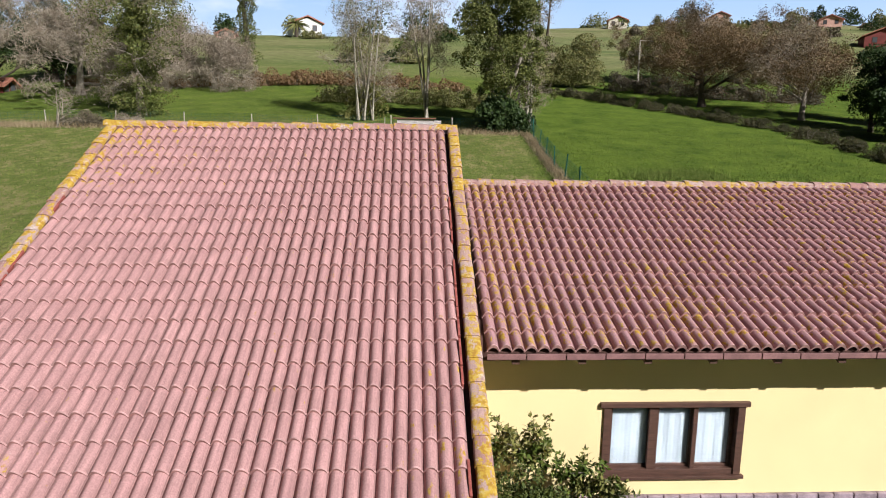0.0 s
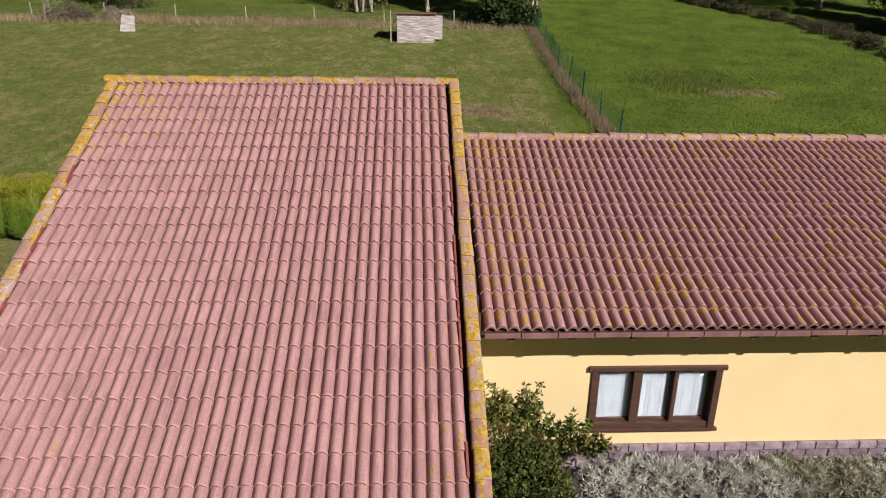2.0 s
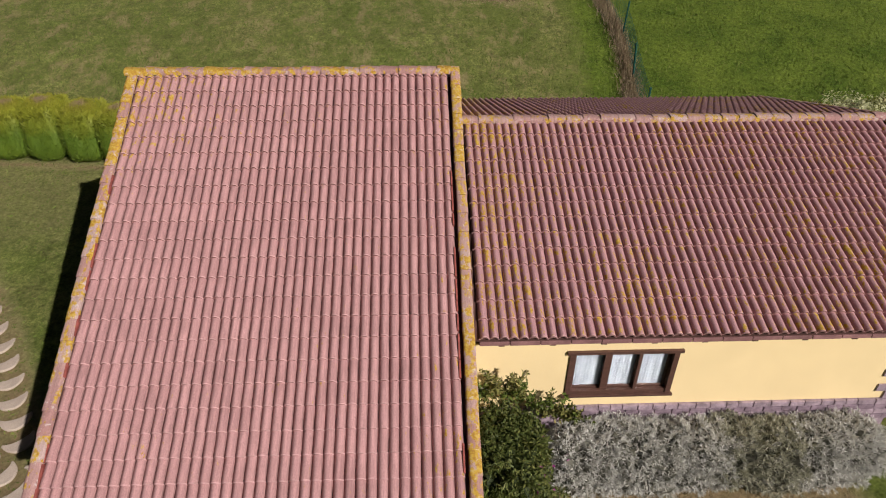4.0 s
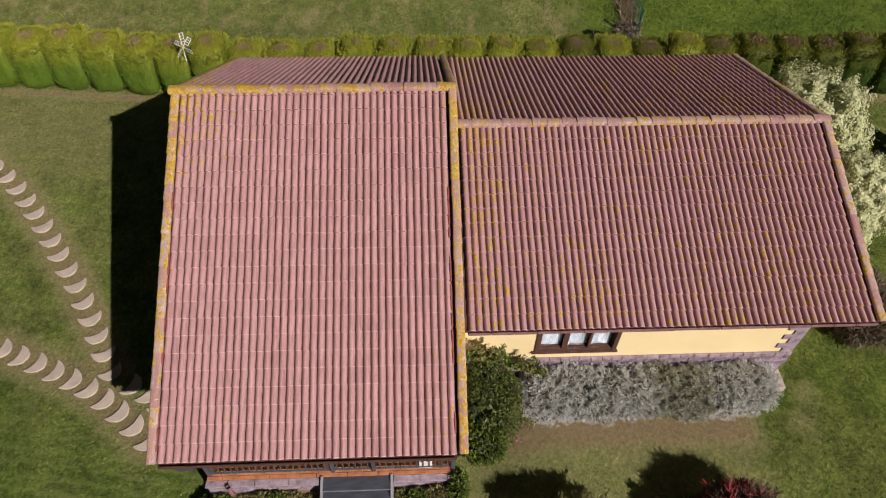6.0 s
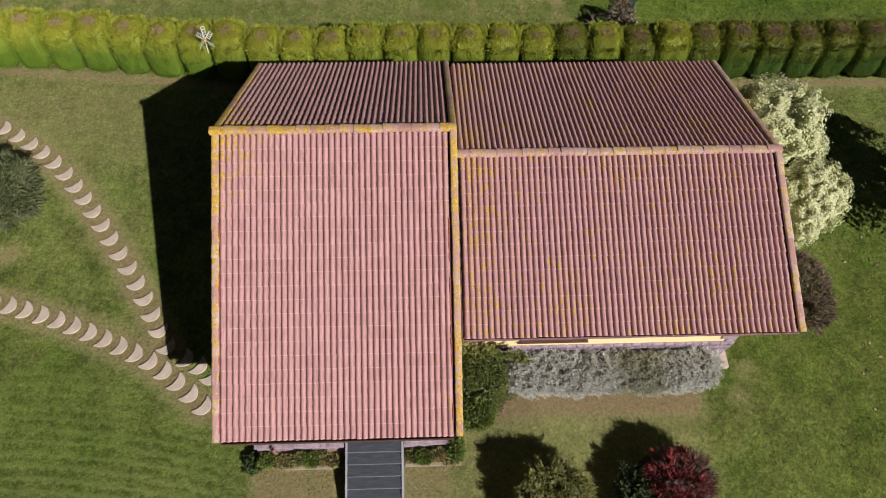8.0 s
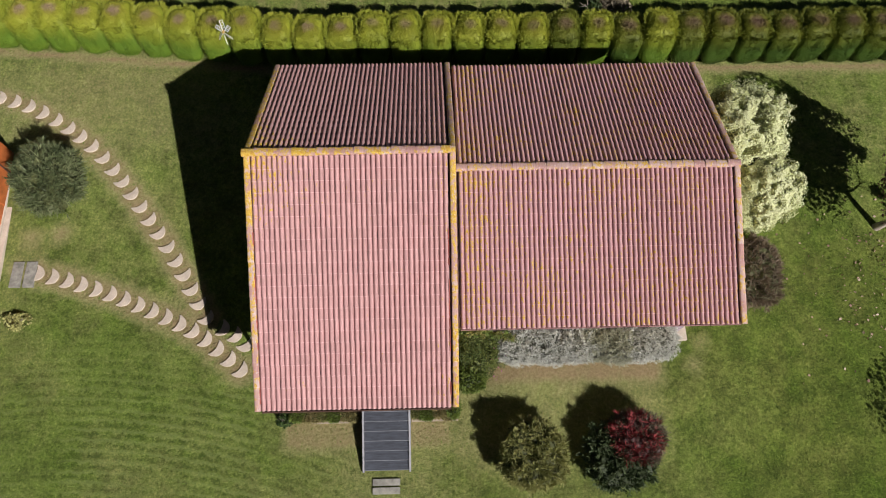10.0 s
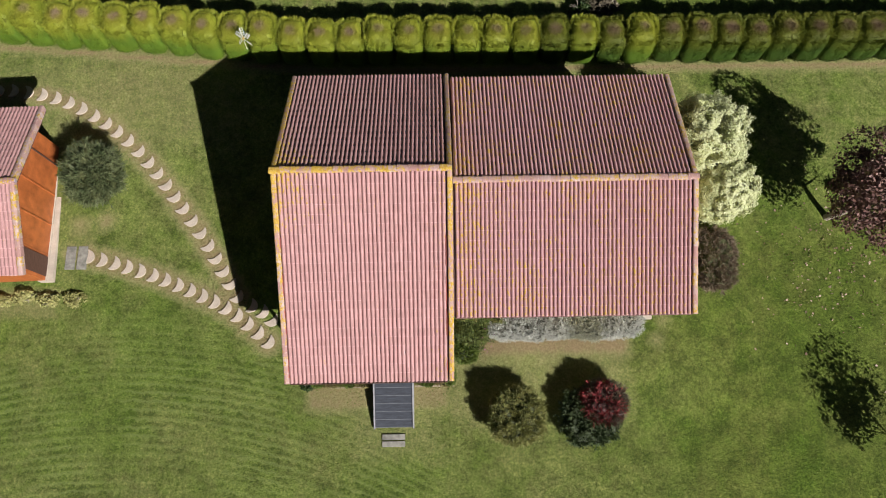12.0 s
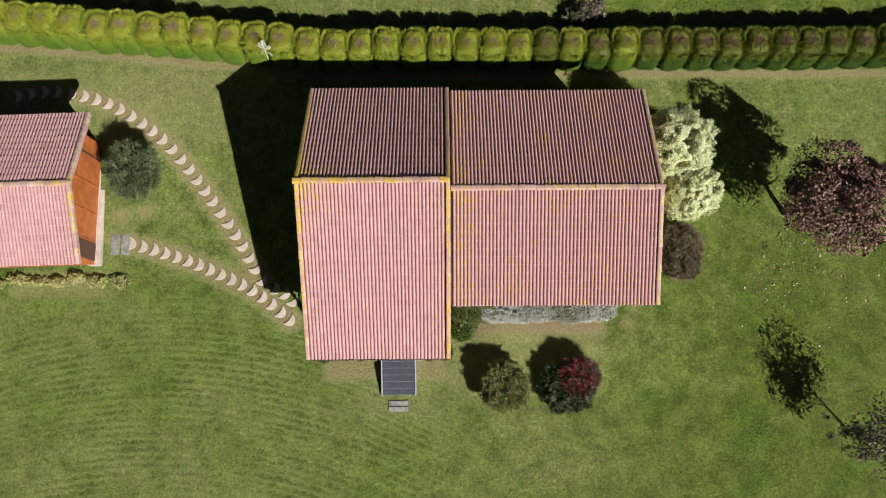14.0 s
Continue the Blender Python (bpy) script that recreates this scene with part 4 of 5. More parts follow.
def sprays(rng, centres, facing, length, width, each, spread):
    """Tufts of narrow pointed leaves that fan out from the given places."""
    c, a = np.repeat(centres, each, 0), np.repeat(facing, each, 0)
    n = len(c)
    a = a / (np.linalg.norm(a, axis=1)[:, None] + 1e-9) + rng.normal(size=(n, 3)) * spread
    a /= np.linalg.norm(a, axis=1)[:, None] + 1e-9
    b = np.cross(a, rng.normal(size=(n, 3)))
    b *= width / 2 / (np.linalg.norm(b, axis=1)[:, None] + 1e-9)
    a = a * length * rng.uniform(0.55, 1.35, size=(n, 1))
    v = np.stack([c, c + a * 0.45 + b, c + a, c + a * 0.45 - b], 1).reshape(-1, 3)
    return v, np.arange(4 * n).reshape(n, 4)


def clumps(rng, n, radii, flat_base=True, count=18, size=0.38, lumps=None):
    """Points on the outside of many overlapping lumps that fill an egg shape."""
    c = rng.normal(size=(count, 3))
    c /= np.linalg.norm(c, axis=1)[:, None]
    c *= rng.uniform(0.35, 0.80, size=(count, 1))
    if flat_base:
        c[:, 2] = np.abs(c[:, 2]) * 0.95 - 0.15
    r = rng.uniform(0.7, 1.3, size=count) * size
    pick = rng.integers(0, count, n)
    d = rng.normal(size=(n, 3))
    d /= np.linalg.norm(d, axis=1)[:, None]
    d[:, 2] = np.where(rng.random(n) < 0.7, np.abs(d[:, 2]), d[:, 2])
    radii = np.array(radii, float)
    ball = np.prod(radii) ** (1 / 3)
    p = c[pick] + d * (r[pick] * rng.uniform(0.80, 1.04, n))[:, None] * ball / radii
    q = np.quantile(np.linalg.norm(p, axis=1), 0.96)
    if lumps is not None:
        lumps += [(c[i] / q * radii, np.full(3, r[i] / q * ball)) for i in range(count)]
    return p / q * radii, d


def foliage(name, rng, n, radii, size, material, parent, lift=0.0, shift=(0, 0), count=18, lump=0.38, up=0.3, long=1.8, flat=True, least=0.02, lay=0.5):
    lumps = []
    p, d = clumps(rng, n, radii, flat, count, lump, lumps)
    shove = np.array([shift[0], shift[1], lift])
    p = p + shove
    keep = p[:, 2] > least
    v, f = leaves(rng, p[keep], size, up, long, d[keep] * 0.9, lay)
    return raw(name, v, f, material, parent)


def puff(v, seed, deep=0.26):
    """How far a billowing crown stands out in a direction."""
    q = v + Vector((seed * 1.7, seed * 0.6, 0))
    return 0.96 + deep * (0.35 - abs(noise.noise(q * 2.4))) + deep * 0.35 * noise.noise(q * 6.5)


def billow(rng, n, radii, size, material, core, parent, lift, shift, seed, long=1.9, name="foliage", square=2.4, tuft=None, deep=0.26):
    """Dense foliage on a billowing egg: leaves on its skin and a lumpy mass inside."""
    half = np.array([radii[0], radii[1], radii[2] / 2])
    centre = np.array([shift[0], shift[1], lift + radii[2] / 2])
    d = rng.normal(size=(n, 3))
    d[:, 2] = np.where(rng.random(n) < 0.35, np.abs(d[:, 2]), d[:, 2])
    d /= np.linalg.norm(d, axis=1)[:, None]
    k = (np.abs(d) ** square).sum(1) ** (-1 / square)
    o = np.array([puff(Vector(v), seed, deep) for v in d.tolist()])
    p = d * (k * o * rng.uniform(0.95, 1.06, n))[:, None] * half + centre
    face = d / half
    face /= np.linalg.norm(face, axis=1)[:, None]
    keep = p[:, 2] > 0.03
    if tuft:
        v, f = sprays(rng, p[keep] - face[keep] * tuft[1] * 0.45, face[keep] + np.array([0, 0, 0.35]), tuft[1], tuft[2], tuft[0], tuft[3])
    else:
        v, f = leaves(rng, p[keep], size, 0.3, long, face[keep], 1.3)
    raw(name, v, f, material, parent)
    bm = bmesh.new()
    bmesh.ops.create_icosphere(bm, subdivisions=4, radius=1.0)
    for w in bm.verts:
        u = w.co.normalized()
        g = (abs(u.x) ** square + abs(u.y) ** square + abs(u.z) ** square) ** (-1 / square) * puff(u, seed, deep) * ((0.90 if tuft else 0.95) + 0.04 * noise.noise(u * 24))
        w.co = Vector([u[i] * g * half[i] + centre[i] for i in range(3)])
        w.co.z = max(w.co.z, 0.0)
    # core in a darker colour, standing in for shade between the leaves
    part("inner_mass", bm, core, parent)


def tube(verts, faces, path, radii, sides=5):
    """A tapered tube along points."""
    base = len(verts)
    for i, p in enumerate(path):
        d = (path[min(i + 1, len(path) - 1)] - path[max(i - 1, 0)]).normalized()
        a = d.orthogonal().normalized()
        b = d.cross(a)
        for k in range(sides):
            t = 2 * math.pi * k / sides
            verts.append(p + (a * math.cos(t) + b * math.sin(t)) * radii[i])
    for i in range(len(path) - 1):
        for k in range(sides):
            q = (k + 1) % sides
            faces.append((base + i * sides + k, base + i * sides + q, base + (i + 1) * sides + q, base + (i + 1) * sides + k))


def branch(rnd, verts, faces, tips, start, way, length, radius, level, droop, fork, spread):
    """One limb and, on it, its smaller limbs."""
    n = 4 if level > 1 else 3
    path, radii, p, d = [start], [radius], start.copy(), way.normalized()
    for i in range(n):
        d = (d + Vector((rnd.uniform(-1, 1), rnd.uniform(-1, 1), rnd.uniform(-1, 1) - droop)) * 0.22).normalized()
        p = p + d * length / n
        path.append(p.copy())
        radii.append(radius * (1 - 0.75 * (i + 1) / n))
    tube(verts, faces, path, radii, 6 if level > 2 else (4 if level > 1 else 3))
    if level <= 1:
        tips.append(p)
        return
    for k in range(fork):
        u = 0.25 + 0.75 * (k + rnd.random()) / fork
        i = min(int(u * n), n - 1)
        at = path[i].lerp(path[i + 1], u * n - i)
        side = Vector((rnd.uniform(-1, 1), rnd.uniform(-1, 1), rnd.uniform(-0.3, 0.6))).normalized()
        new_way = (d * (1 - spread) + side * spread).normalized()
        branch(rnd, verts, faces, tips, at, new_way, length * rnd.uniform(0.42, 0.65), max(radius * (1 - 0.7 * u) * 0.62, 0.012), level - 1, droop, fork, spread)


def tree(label, x, y, tall, width, seed, bark, leaf=None, count=0, leaf_size=0.2, stems=1, trunk=0.2, bole=0.25, levels=4, fork=5, spread=0.55, droop=0.0, ivy=None, ivy_count=0, ivy_wide=0.7, twig_count=0, twig_size=0.026, group="", lean=0.0, extra=None, category="tree", z=None):
    """A tree: tapered stems and limbs, a crown of many leaves on lumps with gaps, ivy on the stem."""
    rnd, rng = random.Random(seed), np.random.default_rng(seed)
    top = thing("tree", label, category, pose(x, y, (ground_at(x, y) if z is None else z) - 0.05), group)
    verts, faces, tips = [], [], []
    for s in range(stems):
        foot = Vector((rnd.uniform(-1, 1), rnd.uniform(-1, 1), 0)) * (0.2 + stems * 0.09 if stems > 1 else 0.0)
        way = Vector((rnd.uniform(-1, 1), rnd.uniform(-1, 1), 0)) * (0.13 if stems > 1 else 0.05) + Vector((lean, 0, 1))
        path, radii, p = [foot], [trunk * 1.25], foot.copy()
        h = tall * rnd.uniform(0.8, 1.0) * (0.92 if count else 1.0)
        n = 9
        for i in range(n):
            way = (way + Vector((rnd.uniform(-1, 1), rnd.uniform(-1, 1), 0.4)) * 0.07).normalized()
            p = p + way * h / n
            path.append(p.copy())
            radii.append(trunk * (1 - 0.93 * (i + 1) / n))
        tube(verts, faces, path, radii, 8)
        limbs = fork + 4
        for k in range(limbs):
            u = bole + (0.95 - bole) * (k + rnd.random() * 0.8) / limbs
            i = min(int(u * n), n - 1)
            at = path[i].lerp(path[i + 1], u * n - i)
            a = rnd.uniform(0, 2 * math.pi)
            reach = width / 2 * (1.15 - 0.75 * u) * rnd.uniform(0.7, 1.15) / (1 if stems == 1 else 1.3)
            branch(rnd, verts, faces, tips, at, Vector((math.cos(a), math.sin(a), rnd.uniform(0.25, 0.9) - droop)), max(reach, 0.4), max(trunk * (1 - u) * 0.5, 0.02), levels - 1, droop, fork - 1, spread)
    raw("trunk", verts, faces, bark, top, True)
    tips = np.array([t[:] for t in tips]) if tips else np.zeros((0, 3))
    if twig_count and len(tips):
        c = tips[rng.integers(0, len(tips), twig_count)] + rng.normal(size=(twig_count, 3)) * twig_size * 11
        v, f = leaves(rng, c, twig_size, 0.2, 18.0)
        tagged(raw("twig", v, f, TWIG, top), kind="stuff")
    if count:
        centre = np.array([lean * tall * 0.6, 0, tall * (0.5 + bole * 0.5)])
        near_tips = tips[rng.integers(0, len(tips), count // 3)] + rng.normal(size=(count // 3, 3)) * min(width * 0.025, 0.3) if len(tips) else np.zeros((0, 3))
        p, d = clumps(rng, count - count // 3, (width / 2, width / 2, tall * (1 - bole) * 0.52), False, 26, 0.34)
        pts = np.concatenate([p + centre, near_tips])
        d = np.concatenate([d, (near_tips - centre) / (np.linalg.norm(near_tips - centre, axis=1)[:, None] + 1e-9)])
        keep = pts[:, 2] > tall * 0.06
        v, f = leaves(rng, pts[keep], leaf_size, 0.2, 1.6, d[keep], 0.6)
        raw("crown", v, f, leaf, top)
    if ivy_count:
        h = tall * 0.62 * rng.random(ivy_count) ** 0.8
        a = rng.uniform(0, 2 * math.pi, ivy_count)
        lumps = 0.6 + 0.45 * np.sin(h * 1.9 + 2 * np.sin(a + seed)) + 0.35 * np.sin(h * 4.1 + a * 2)
        r = trunk + ivy_wide * rng.random(ivy_count) ** 0.6 * (1 - 0.75 * h / tall) * np.clip(lumps, 0.12, 1.4)
        v, f = leaves(rng, np.stack([r * np.cos(a) + lean * h, r * np.sin(a), h], 1), 0.12, -0.2, 1.4)
        raw("ivy", v, f, ivy, top)
    return top


def bush(label, x, y, radii, seed, material, count, size, name="bush", category="bush", group="", lump=0.38, clump_count=18, up=0.3, stems=6, z=None, long=1.8, reach=0.55, lay=0.5, puffy=None, tuft=None, deep=0.26):
    """A rounded shrub: woody stems under lumpy foliage."""
    rnd, rng = random.Random(seed), np.random.default_rng(seed)
    top = thing(name, label, category, pose(x, y, (ground_at(x, y) if z is None else z) - 0.03), group)
    verts, faces, tips = [], [], []
    for s in range(stems):
        a = rnd.uniform(0, 2 * math.pi)
        branch(rnd, verts, faces, tips, Vector((0.1 * math.cos(a), 0.1 * math.sin(a), 0)), Vector((math.cos(a) * radii[0], math.sin(a) * radii[1], radii[2] * 2.0)), radii[2] * reach, 0.035, 2, 0.0, 4, 0.5)
    raw("wood", verts, faces, BARK_GREY, top)
    if puffy:
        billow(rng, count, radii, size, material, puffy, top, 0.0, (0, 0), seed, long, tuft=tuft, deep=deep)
    else:
        foliage("foliage", rng, count, (radii[0], radii[1], radii[2] * 0.97), size, material, top, radii[2] * 0.03, count=clump_count, lump=lump, up=up, long=long, lay=lay)
    return top


# clipped hedge
def hedge_form(d, seed):
    """Where the skin of a clipped shrub lies in a direction: upright sides, domed top, uneven bulges."""
    k = (np.abs(d[:, :2]) ** 4.5).sum(1) + np.abs(d[:, 2]) ** 3.2
    g = k ** (-1 / 4.0)
    g = g * (1 + 0.035 * np.sin(d[:, 2] * 5 + seed) * np.cos(d[:, 0] * 4 + seed * 2) + 0.02 * np.sin(d[:, 0] * 11 + seed) * np.sin(d[:, 1] * 9))
    p = d * g[:, None] * np.array([0.575, 0.66, 0.92])
    p[:, 2] += 0.90
    p[:, 1] += 0.12 * (p[:, 2] - 0.9)
    return p


def hedge_mesh(seed, needles):
    """Foliage of one clipped shrub: fine upright needles, with ragged sprays along the top's edge."""
    rng = np.random.default_rng(seed)
    n = 7500
    d = rng.normal(size=(n, 3)) * np.array([1.0, 1.0, 1.15])
    d[:, 1] = np.where(rng.random(n) < 0.5, -np.abs(d[:, 1]), d[:, 1])
    d[:, 2] = np.where(rng.random(n) < 0.3, np.abs(d[:, 2]), d[:, 2])
    d /= np.linalg.norm(d, axis=1)[:, None]
    p = hedge_form(d, seed) * np.array([1, 1, 1]) + rng.normal(size=(n, 3)) * 0.012
    p = p[p[:, 2] > 0.03]
    out = d[: len(p)] * np.array([0.5, 0.5, 0.2]) + np.array([0, 0, 0.9])
    v, f = sprays(rng, p, out, 0.085, 0.017, 1, 0.32)
    e = 680
    a = rng.uniform(0, 2 * math.pi, e)
    a = np.where(rng.random(e) < 0.6, np.abs(np.sin(a * 0.5)) * math.pi, a)
    rim = np.stack([np.cos(a), np.sin(a), rng.uniform(0.48, 0.80, e)], 1)
    rim /= np.linalg.norm(rim, axis=1)[:, None]
    q = hedge_form(rim, seed)
    w, g = sprays(rng, q, rim * np.array([0.75, 0.75, 0]) + np.array([0, 0.10, 0.7]), 0.17, 0.024, 2, 0.26)
    data = bpy.data.meshes.new("foliage")
    data.from_pydata(np.concatenate([v, w]).tolist(), [], np.concatenate([f, g + len(v)]).tolist())
    data.materials.append(needles)
    return data


def hedge_core(seed, needles):
    bm = bmesh.new()
    bmesh.ops.create_icosphere(bm, subdivisions=4, radius=1.0)
    for v in bm.verts:
        c = v.co.normalized()
        p = hedge_form(np.array([c[:]]), seed)[0]
        w = noise.noise(c * 9 + Vector((seed, 0, 0))) * 0.02 + noise.noise(c * 22) * 0.012
        v.co = Vector((p[0] * (0.965 + w), p[1] * (0.965 + w), max(0.0, 0.9 + (p[2] - 0.9) * (0.975 + w))))
    return mesh_of("core", bm, needles, True)


lit_hedge = [hedge_core(k, LEAF_HEDGE) for k in range(5)], [hedge_mesh(k, LEAF_HEDGE) for k in range(5)]
dim_hedge = [hedge_core(k, LEAF_HEDGE_DIM) for k in range(5)], [hedge_mesh(k, LEAF_HEDGE_DIM) for k in range(5)]
for i in range(-18, 20):
    x = -0.315 + i * 1.227
    y = hedge_line(x) + random.uniform(-0.05, 0.05)
    s = thing("hedge_shrub", "clipped conifer hedge shrub with browning pink-tinged top", "shrub", pose(x, y, ground_at(x, y) - 0.02, 0, 0, random.uniform(-3, 3)), "hedge shrubs")
    grow = random.uniform(0.93, 1.06)
    # shrubs further right mostly take the darker, shade-coloured copy
    cores, sprayed = dim_hedge if random.uniform(2.5, 11.0) < x else lit_hedge
    flip, k = random.choice((-1, 1)), (i * 3) % 5
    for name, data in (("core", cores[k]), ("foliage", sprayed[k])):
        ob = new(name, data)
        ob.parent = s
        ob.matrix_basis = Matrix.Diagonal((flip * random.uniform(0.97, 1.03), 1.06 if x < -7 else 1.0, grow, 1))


# bushes and garden trees near the house
LEAF_CLIMB = leaf_material("dark_climber_leaves", (0.026, 0.040, 0.009), (0.065, 0.088, 0.018), (0.17, 0.18, 0.050))
# core colour with the bush's inner shade painted in
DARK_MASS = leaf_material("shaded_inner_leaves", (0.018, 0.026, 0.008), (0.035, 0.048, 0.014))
climber = bush("leafy climbing shrub with small magenta flowers against the yellow wall", 0.74, -4.50, (0.55, 0.55, 1.75), 3, LEAF_CLIMB, 900, 0.042, "flowering_shrub", "shrub", z=0.25, puffy=DARK_MASS, tuft=(8, 0.12, 0.032, 0.85), deep=0.7)
crng = np.random.default_rng(5)
for k, (rx, ry, rz, sx, sy, lift) in enumerate(((0.60, 0.62, 1.2, -0.08, 0.08, 1.45), (0.66, 0.64, 1.1, 0.20, -0.05, 0.80), (0.50, 0.55, 0.8, 0.55, 0.0, 0.35), (0.75, 0.60, 0.9, 0.05, -0.25, 0.2))):
    foliage("foliage", crng, 6800, (rx, ry, rz), 0.030, LEAF_CLIMB, climber, lift, (sx, sy), 42, 0.26, lay=0.3)
for k in range(44):
    a = crng.uniform(-0.85, 1.15)
    n = 34
    t = np.linspace(0, 1, n)
    tall = crng.uniform(0.35, 0.85) * (1.0 - 0.35 * max(a, 0))
    arch = np.stack([a * 0.75 + a * 0.45 * t + 0.10 * np.sin(t * 5 + k), 0.30 - 0.30 * t * crng.random(), 2.22 - 0.55 * max(a, 0) + t * tall - 0.12 * t * t], 1)
    verts, faces = [], []
    tube(verts, faces, [Vector(q) for q in arch[::6].tolist()], [0.006] * len(arch[::6]), 3)
    raw("stem", verts, faces, BARK_GREY, climber)
    v, f = sprays(crng, arch + crng.normal(size=(n, 3)) * 0.02, crng.normal(size=(n, 3)) + np.array([0, -0.3, 0.5]), 0.075, 0.034, 3, 0.7)
    raw("foliage", v, f, LEAF_YELLOW if k % 3 else LEAF_GREEN, climber)
p, d = clumps(crng, 130, (0.95, 0.75, 1.5), True, 14, 0.35)
v, f = leaves(crng, p + np.array([0.1, -0.15, 0.75]), 0.06, 0.0, 1.1)
tagged(raw("flower", v, f, FLOWER, climber), kind="stuff")
bush("low spreading green shrub below the verge", 0.55, -5.25, (0.46, 0.48, 0.85), 4, LEAF_GREEN, 800, 0.045, "shrub", "shrub", z=0.2, puffy=DARK_MASS, tuft=(8, 0.12, 0.03, 0.7), deep=0.4)

# darker silver for the cores: shade in the gaps, put into colour
SILVER_MASS = leaf_material("shaded_silver_inside", (0.075, 0.075, 0.055), (0.13, 0.13, 0.10))
LEAF_SILVER_GREEN = leaf_material("greenish_silver_leaves", (0.20, 0.20, 0.125), (0.36, 0.36, 0.26), (0.56, 0.56, 0.46), thin=0.25)
for i in range(8):
    x = 2.10 + i * 0.655
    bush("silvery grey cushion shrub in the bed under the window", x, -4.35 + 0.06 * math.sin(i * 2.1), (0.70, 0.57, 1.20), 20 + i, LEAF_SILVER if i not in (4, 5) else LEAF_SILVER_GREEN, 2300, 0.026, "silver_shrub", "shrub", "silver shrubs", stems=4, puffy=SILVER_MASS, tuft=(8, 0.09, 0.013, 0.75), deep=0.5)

# darker olive core, coloured for the shade among the leaves
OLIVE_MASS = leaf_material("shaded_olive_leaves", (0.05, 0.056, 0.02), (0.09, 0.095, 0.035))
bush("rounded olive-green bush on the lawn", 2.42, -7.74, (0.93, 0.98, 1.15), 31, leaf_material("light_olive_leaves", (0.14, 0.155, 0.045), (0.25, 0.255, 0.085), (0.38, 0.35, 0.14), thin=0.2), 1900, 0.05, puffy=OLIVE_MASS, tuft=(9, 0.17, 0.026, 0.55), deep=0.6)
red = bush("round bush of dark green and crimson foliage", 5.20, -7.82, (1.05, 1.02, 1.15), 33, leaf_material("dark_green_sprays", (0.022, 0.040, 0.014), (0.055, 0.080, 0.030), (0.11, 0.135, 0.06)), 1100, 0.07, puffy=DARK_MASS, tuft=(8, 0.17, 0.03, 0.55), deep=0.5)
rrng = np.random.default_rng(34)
# darker crimson core, coloured for the shade among the leaves
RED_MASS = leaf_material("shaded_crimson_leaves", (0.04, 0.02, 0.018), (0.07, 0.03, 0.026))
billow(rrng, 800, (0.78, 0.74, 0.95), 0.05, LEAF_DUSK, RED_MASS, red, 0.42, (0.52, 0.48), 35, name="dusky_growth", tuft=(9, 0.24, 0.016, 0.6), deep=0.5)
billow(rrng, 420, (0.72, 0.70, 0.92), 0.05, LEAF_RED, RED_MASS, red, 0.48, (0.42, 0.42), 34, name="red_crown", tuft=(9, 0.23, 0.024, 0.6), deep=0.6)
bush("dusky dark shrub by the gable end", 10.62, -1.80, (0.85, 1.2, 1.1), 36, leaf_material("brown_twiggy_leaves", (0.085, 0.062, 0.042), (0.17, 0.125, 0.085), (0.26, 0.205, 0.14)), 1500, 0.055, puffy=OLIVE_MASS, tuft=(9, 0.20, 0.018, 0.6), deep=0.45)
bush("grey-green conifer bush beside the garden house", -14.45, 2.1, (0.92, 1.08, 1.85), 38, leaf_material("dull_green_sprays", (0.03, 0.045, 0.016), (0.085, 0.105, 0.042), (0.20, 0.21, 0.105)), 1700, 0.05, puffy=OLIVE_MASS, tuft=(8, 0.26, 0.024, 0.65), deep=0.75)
# cream core a step darker than the leaves, for shaded crevices
CREAM_MASS = leaf_material("dense_shaded_cream", (0.30, 0.325, 0.145), (0.42, 0.44, 0.22), (0.50, 0.515, 0.28))
cream = bush("tall cream-variegated shrub growing against the gable", 10.0, 2.62, (1.40, 1.38, 4.05), 41, LEAF_CREAM, 42000, 0.042, "variegated_shrub", "shrub", stems=6, reach=0.32, puffy=CREAM_MASS, deep=0.52)
billow(np.random.default_rng(46), 26000, (1.08, 1.08, 3.05), 0.042, LEAF_CREAM, CREAM_MASS, cream, 0.0, (0.80, -1.90), 9, name="front_lobe", deep=0.45)
# olive patch with a dark core, added for the shaded gap between the lobes
billow(np.random.default_rng(42), 420, (0.42, 0.40, 0.75), 0.05, LEAF_OLIVE, DARK_MASS, cream, 2.2, (0.42, -1.0), 12, name="green_patch", tuft=(7, 0.12, 0.04, 0.6), deep=0.5)
bush("grey-green scrub at the end of the wire fence", 6.9, 9.9, (0.85, 0.75, 1.7), 44, LEAF_DUSK, 2600, 0.08, lump=0.3, clump_count=26)
bush("dark scrub at the end of the wire fence", 6.0, 9.6, (0.5, 0.6, 1.3), 45, LEAF_DEEP, 1600, 0.08, lump=0.3, clump_count=20)
BED_LEAF = leaf_material("dry_bed_leaves", (0.10, 0.095, 0.03), (0.20, 0.17, 0.065), (0.32, 0.26, 0.12))
for k, x in enumerate((-5.2, -4.9, -4.62, -4.3, -4.0, -3.7, -3.35, -1.25, -0.95, -0.55, -0.25)):
    bush("low leafy plant in the porch bed", x, -6.38 + 0.04 * math.sin(k * 3), (0.22, 0.17, 0.34 + 0.10 * math.sin(k * 5)), 50 + k, (LEAF_GREEN, BED_LEAF, BED_LEAF, LEAF_OLIVE)[k % 4], 420, 0.035, "bed_plant", "plant", "porch bed plants", stems=3, z=0.16, puffy=OLIVE_MASS, tuft=(5, 0.10, 0.03, 0.7), deep=0.5)
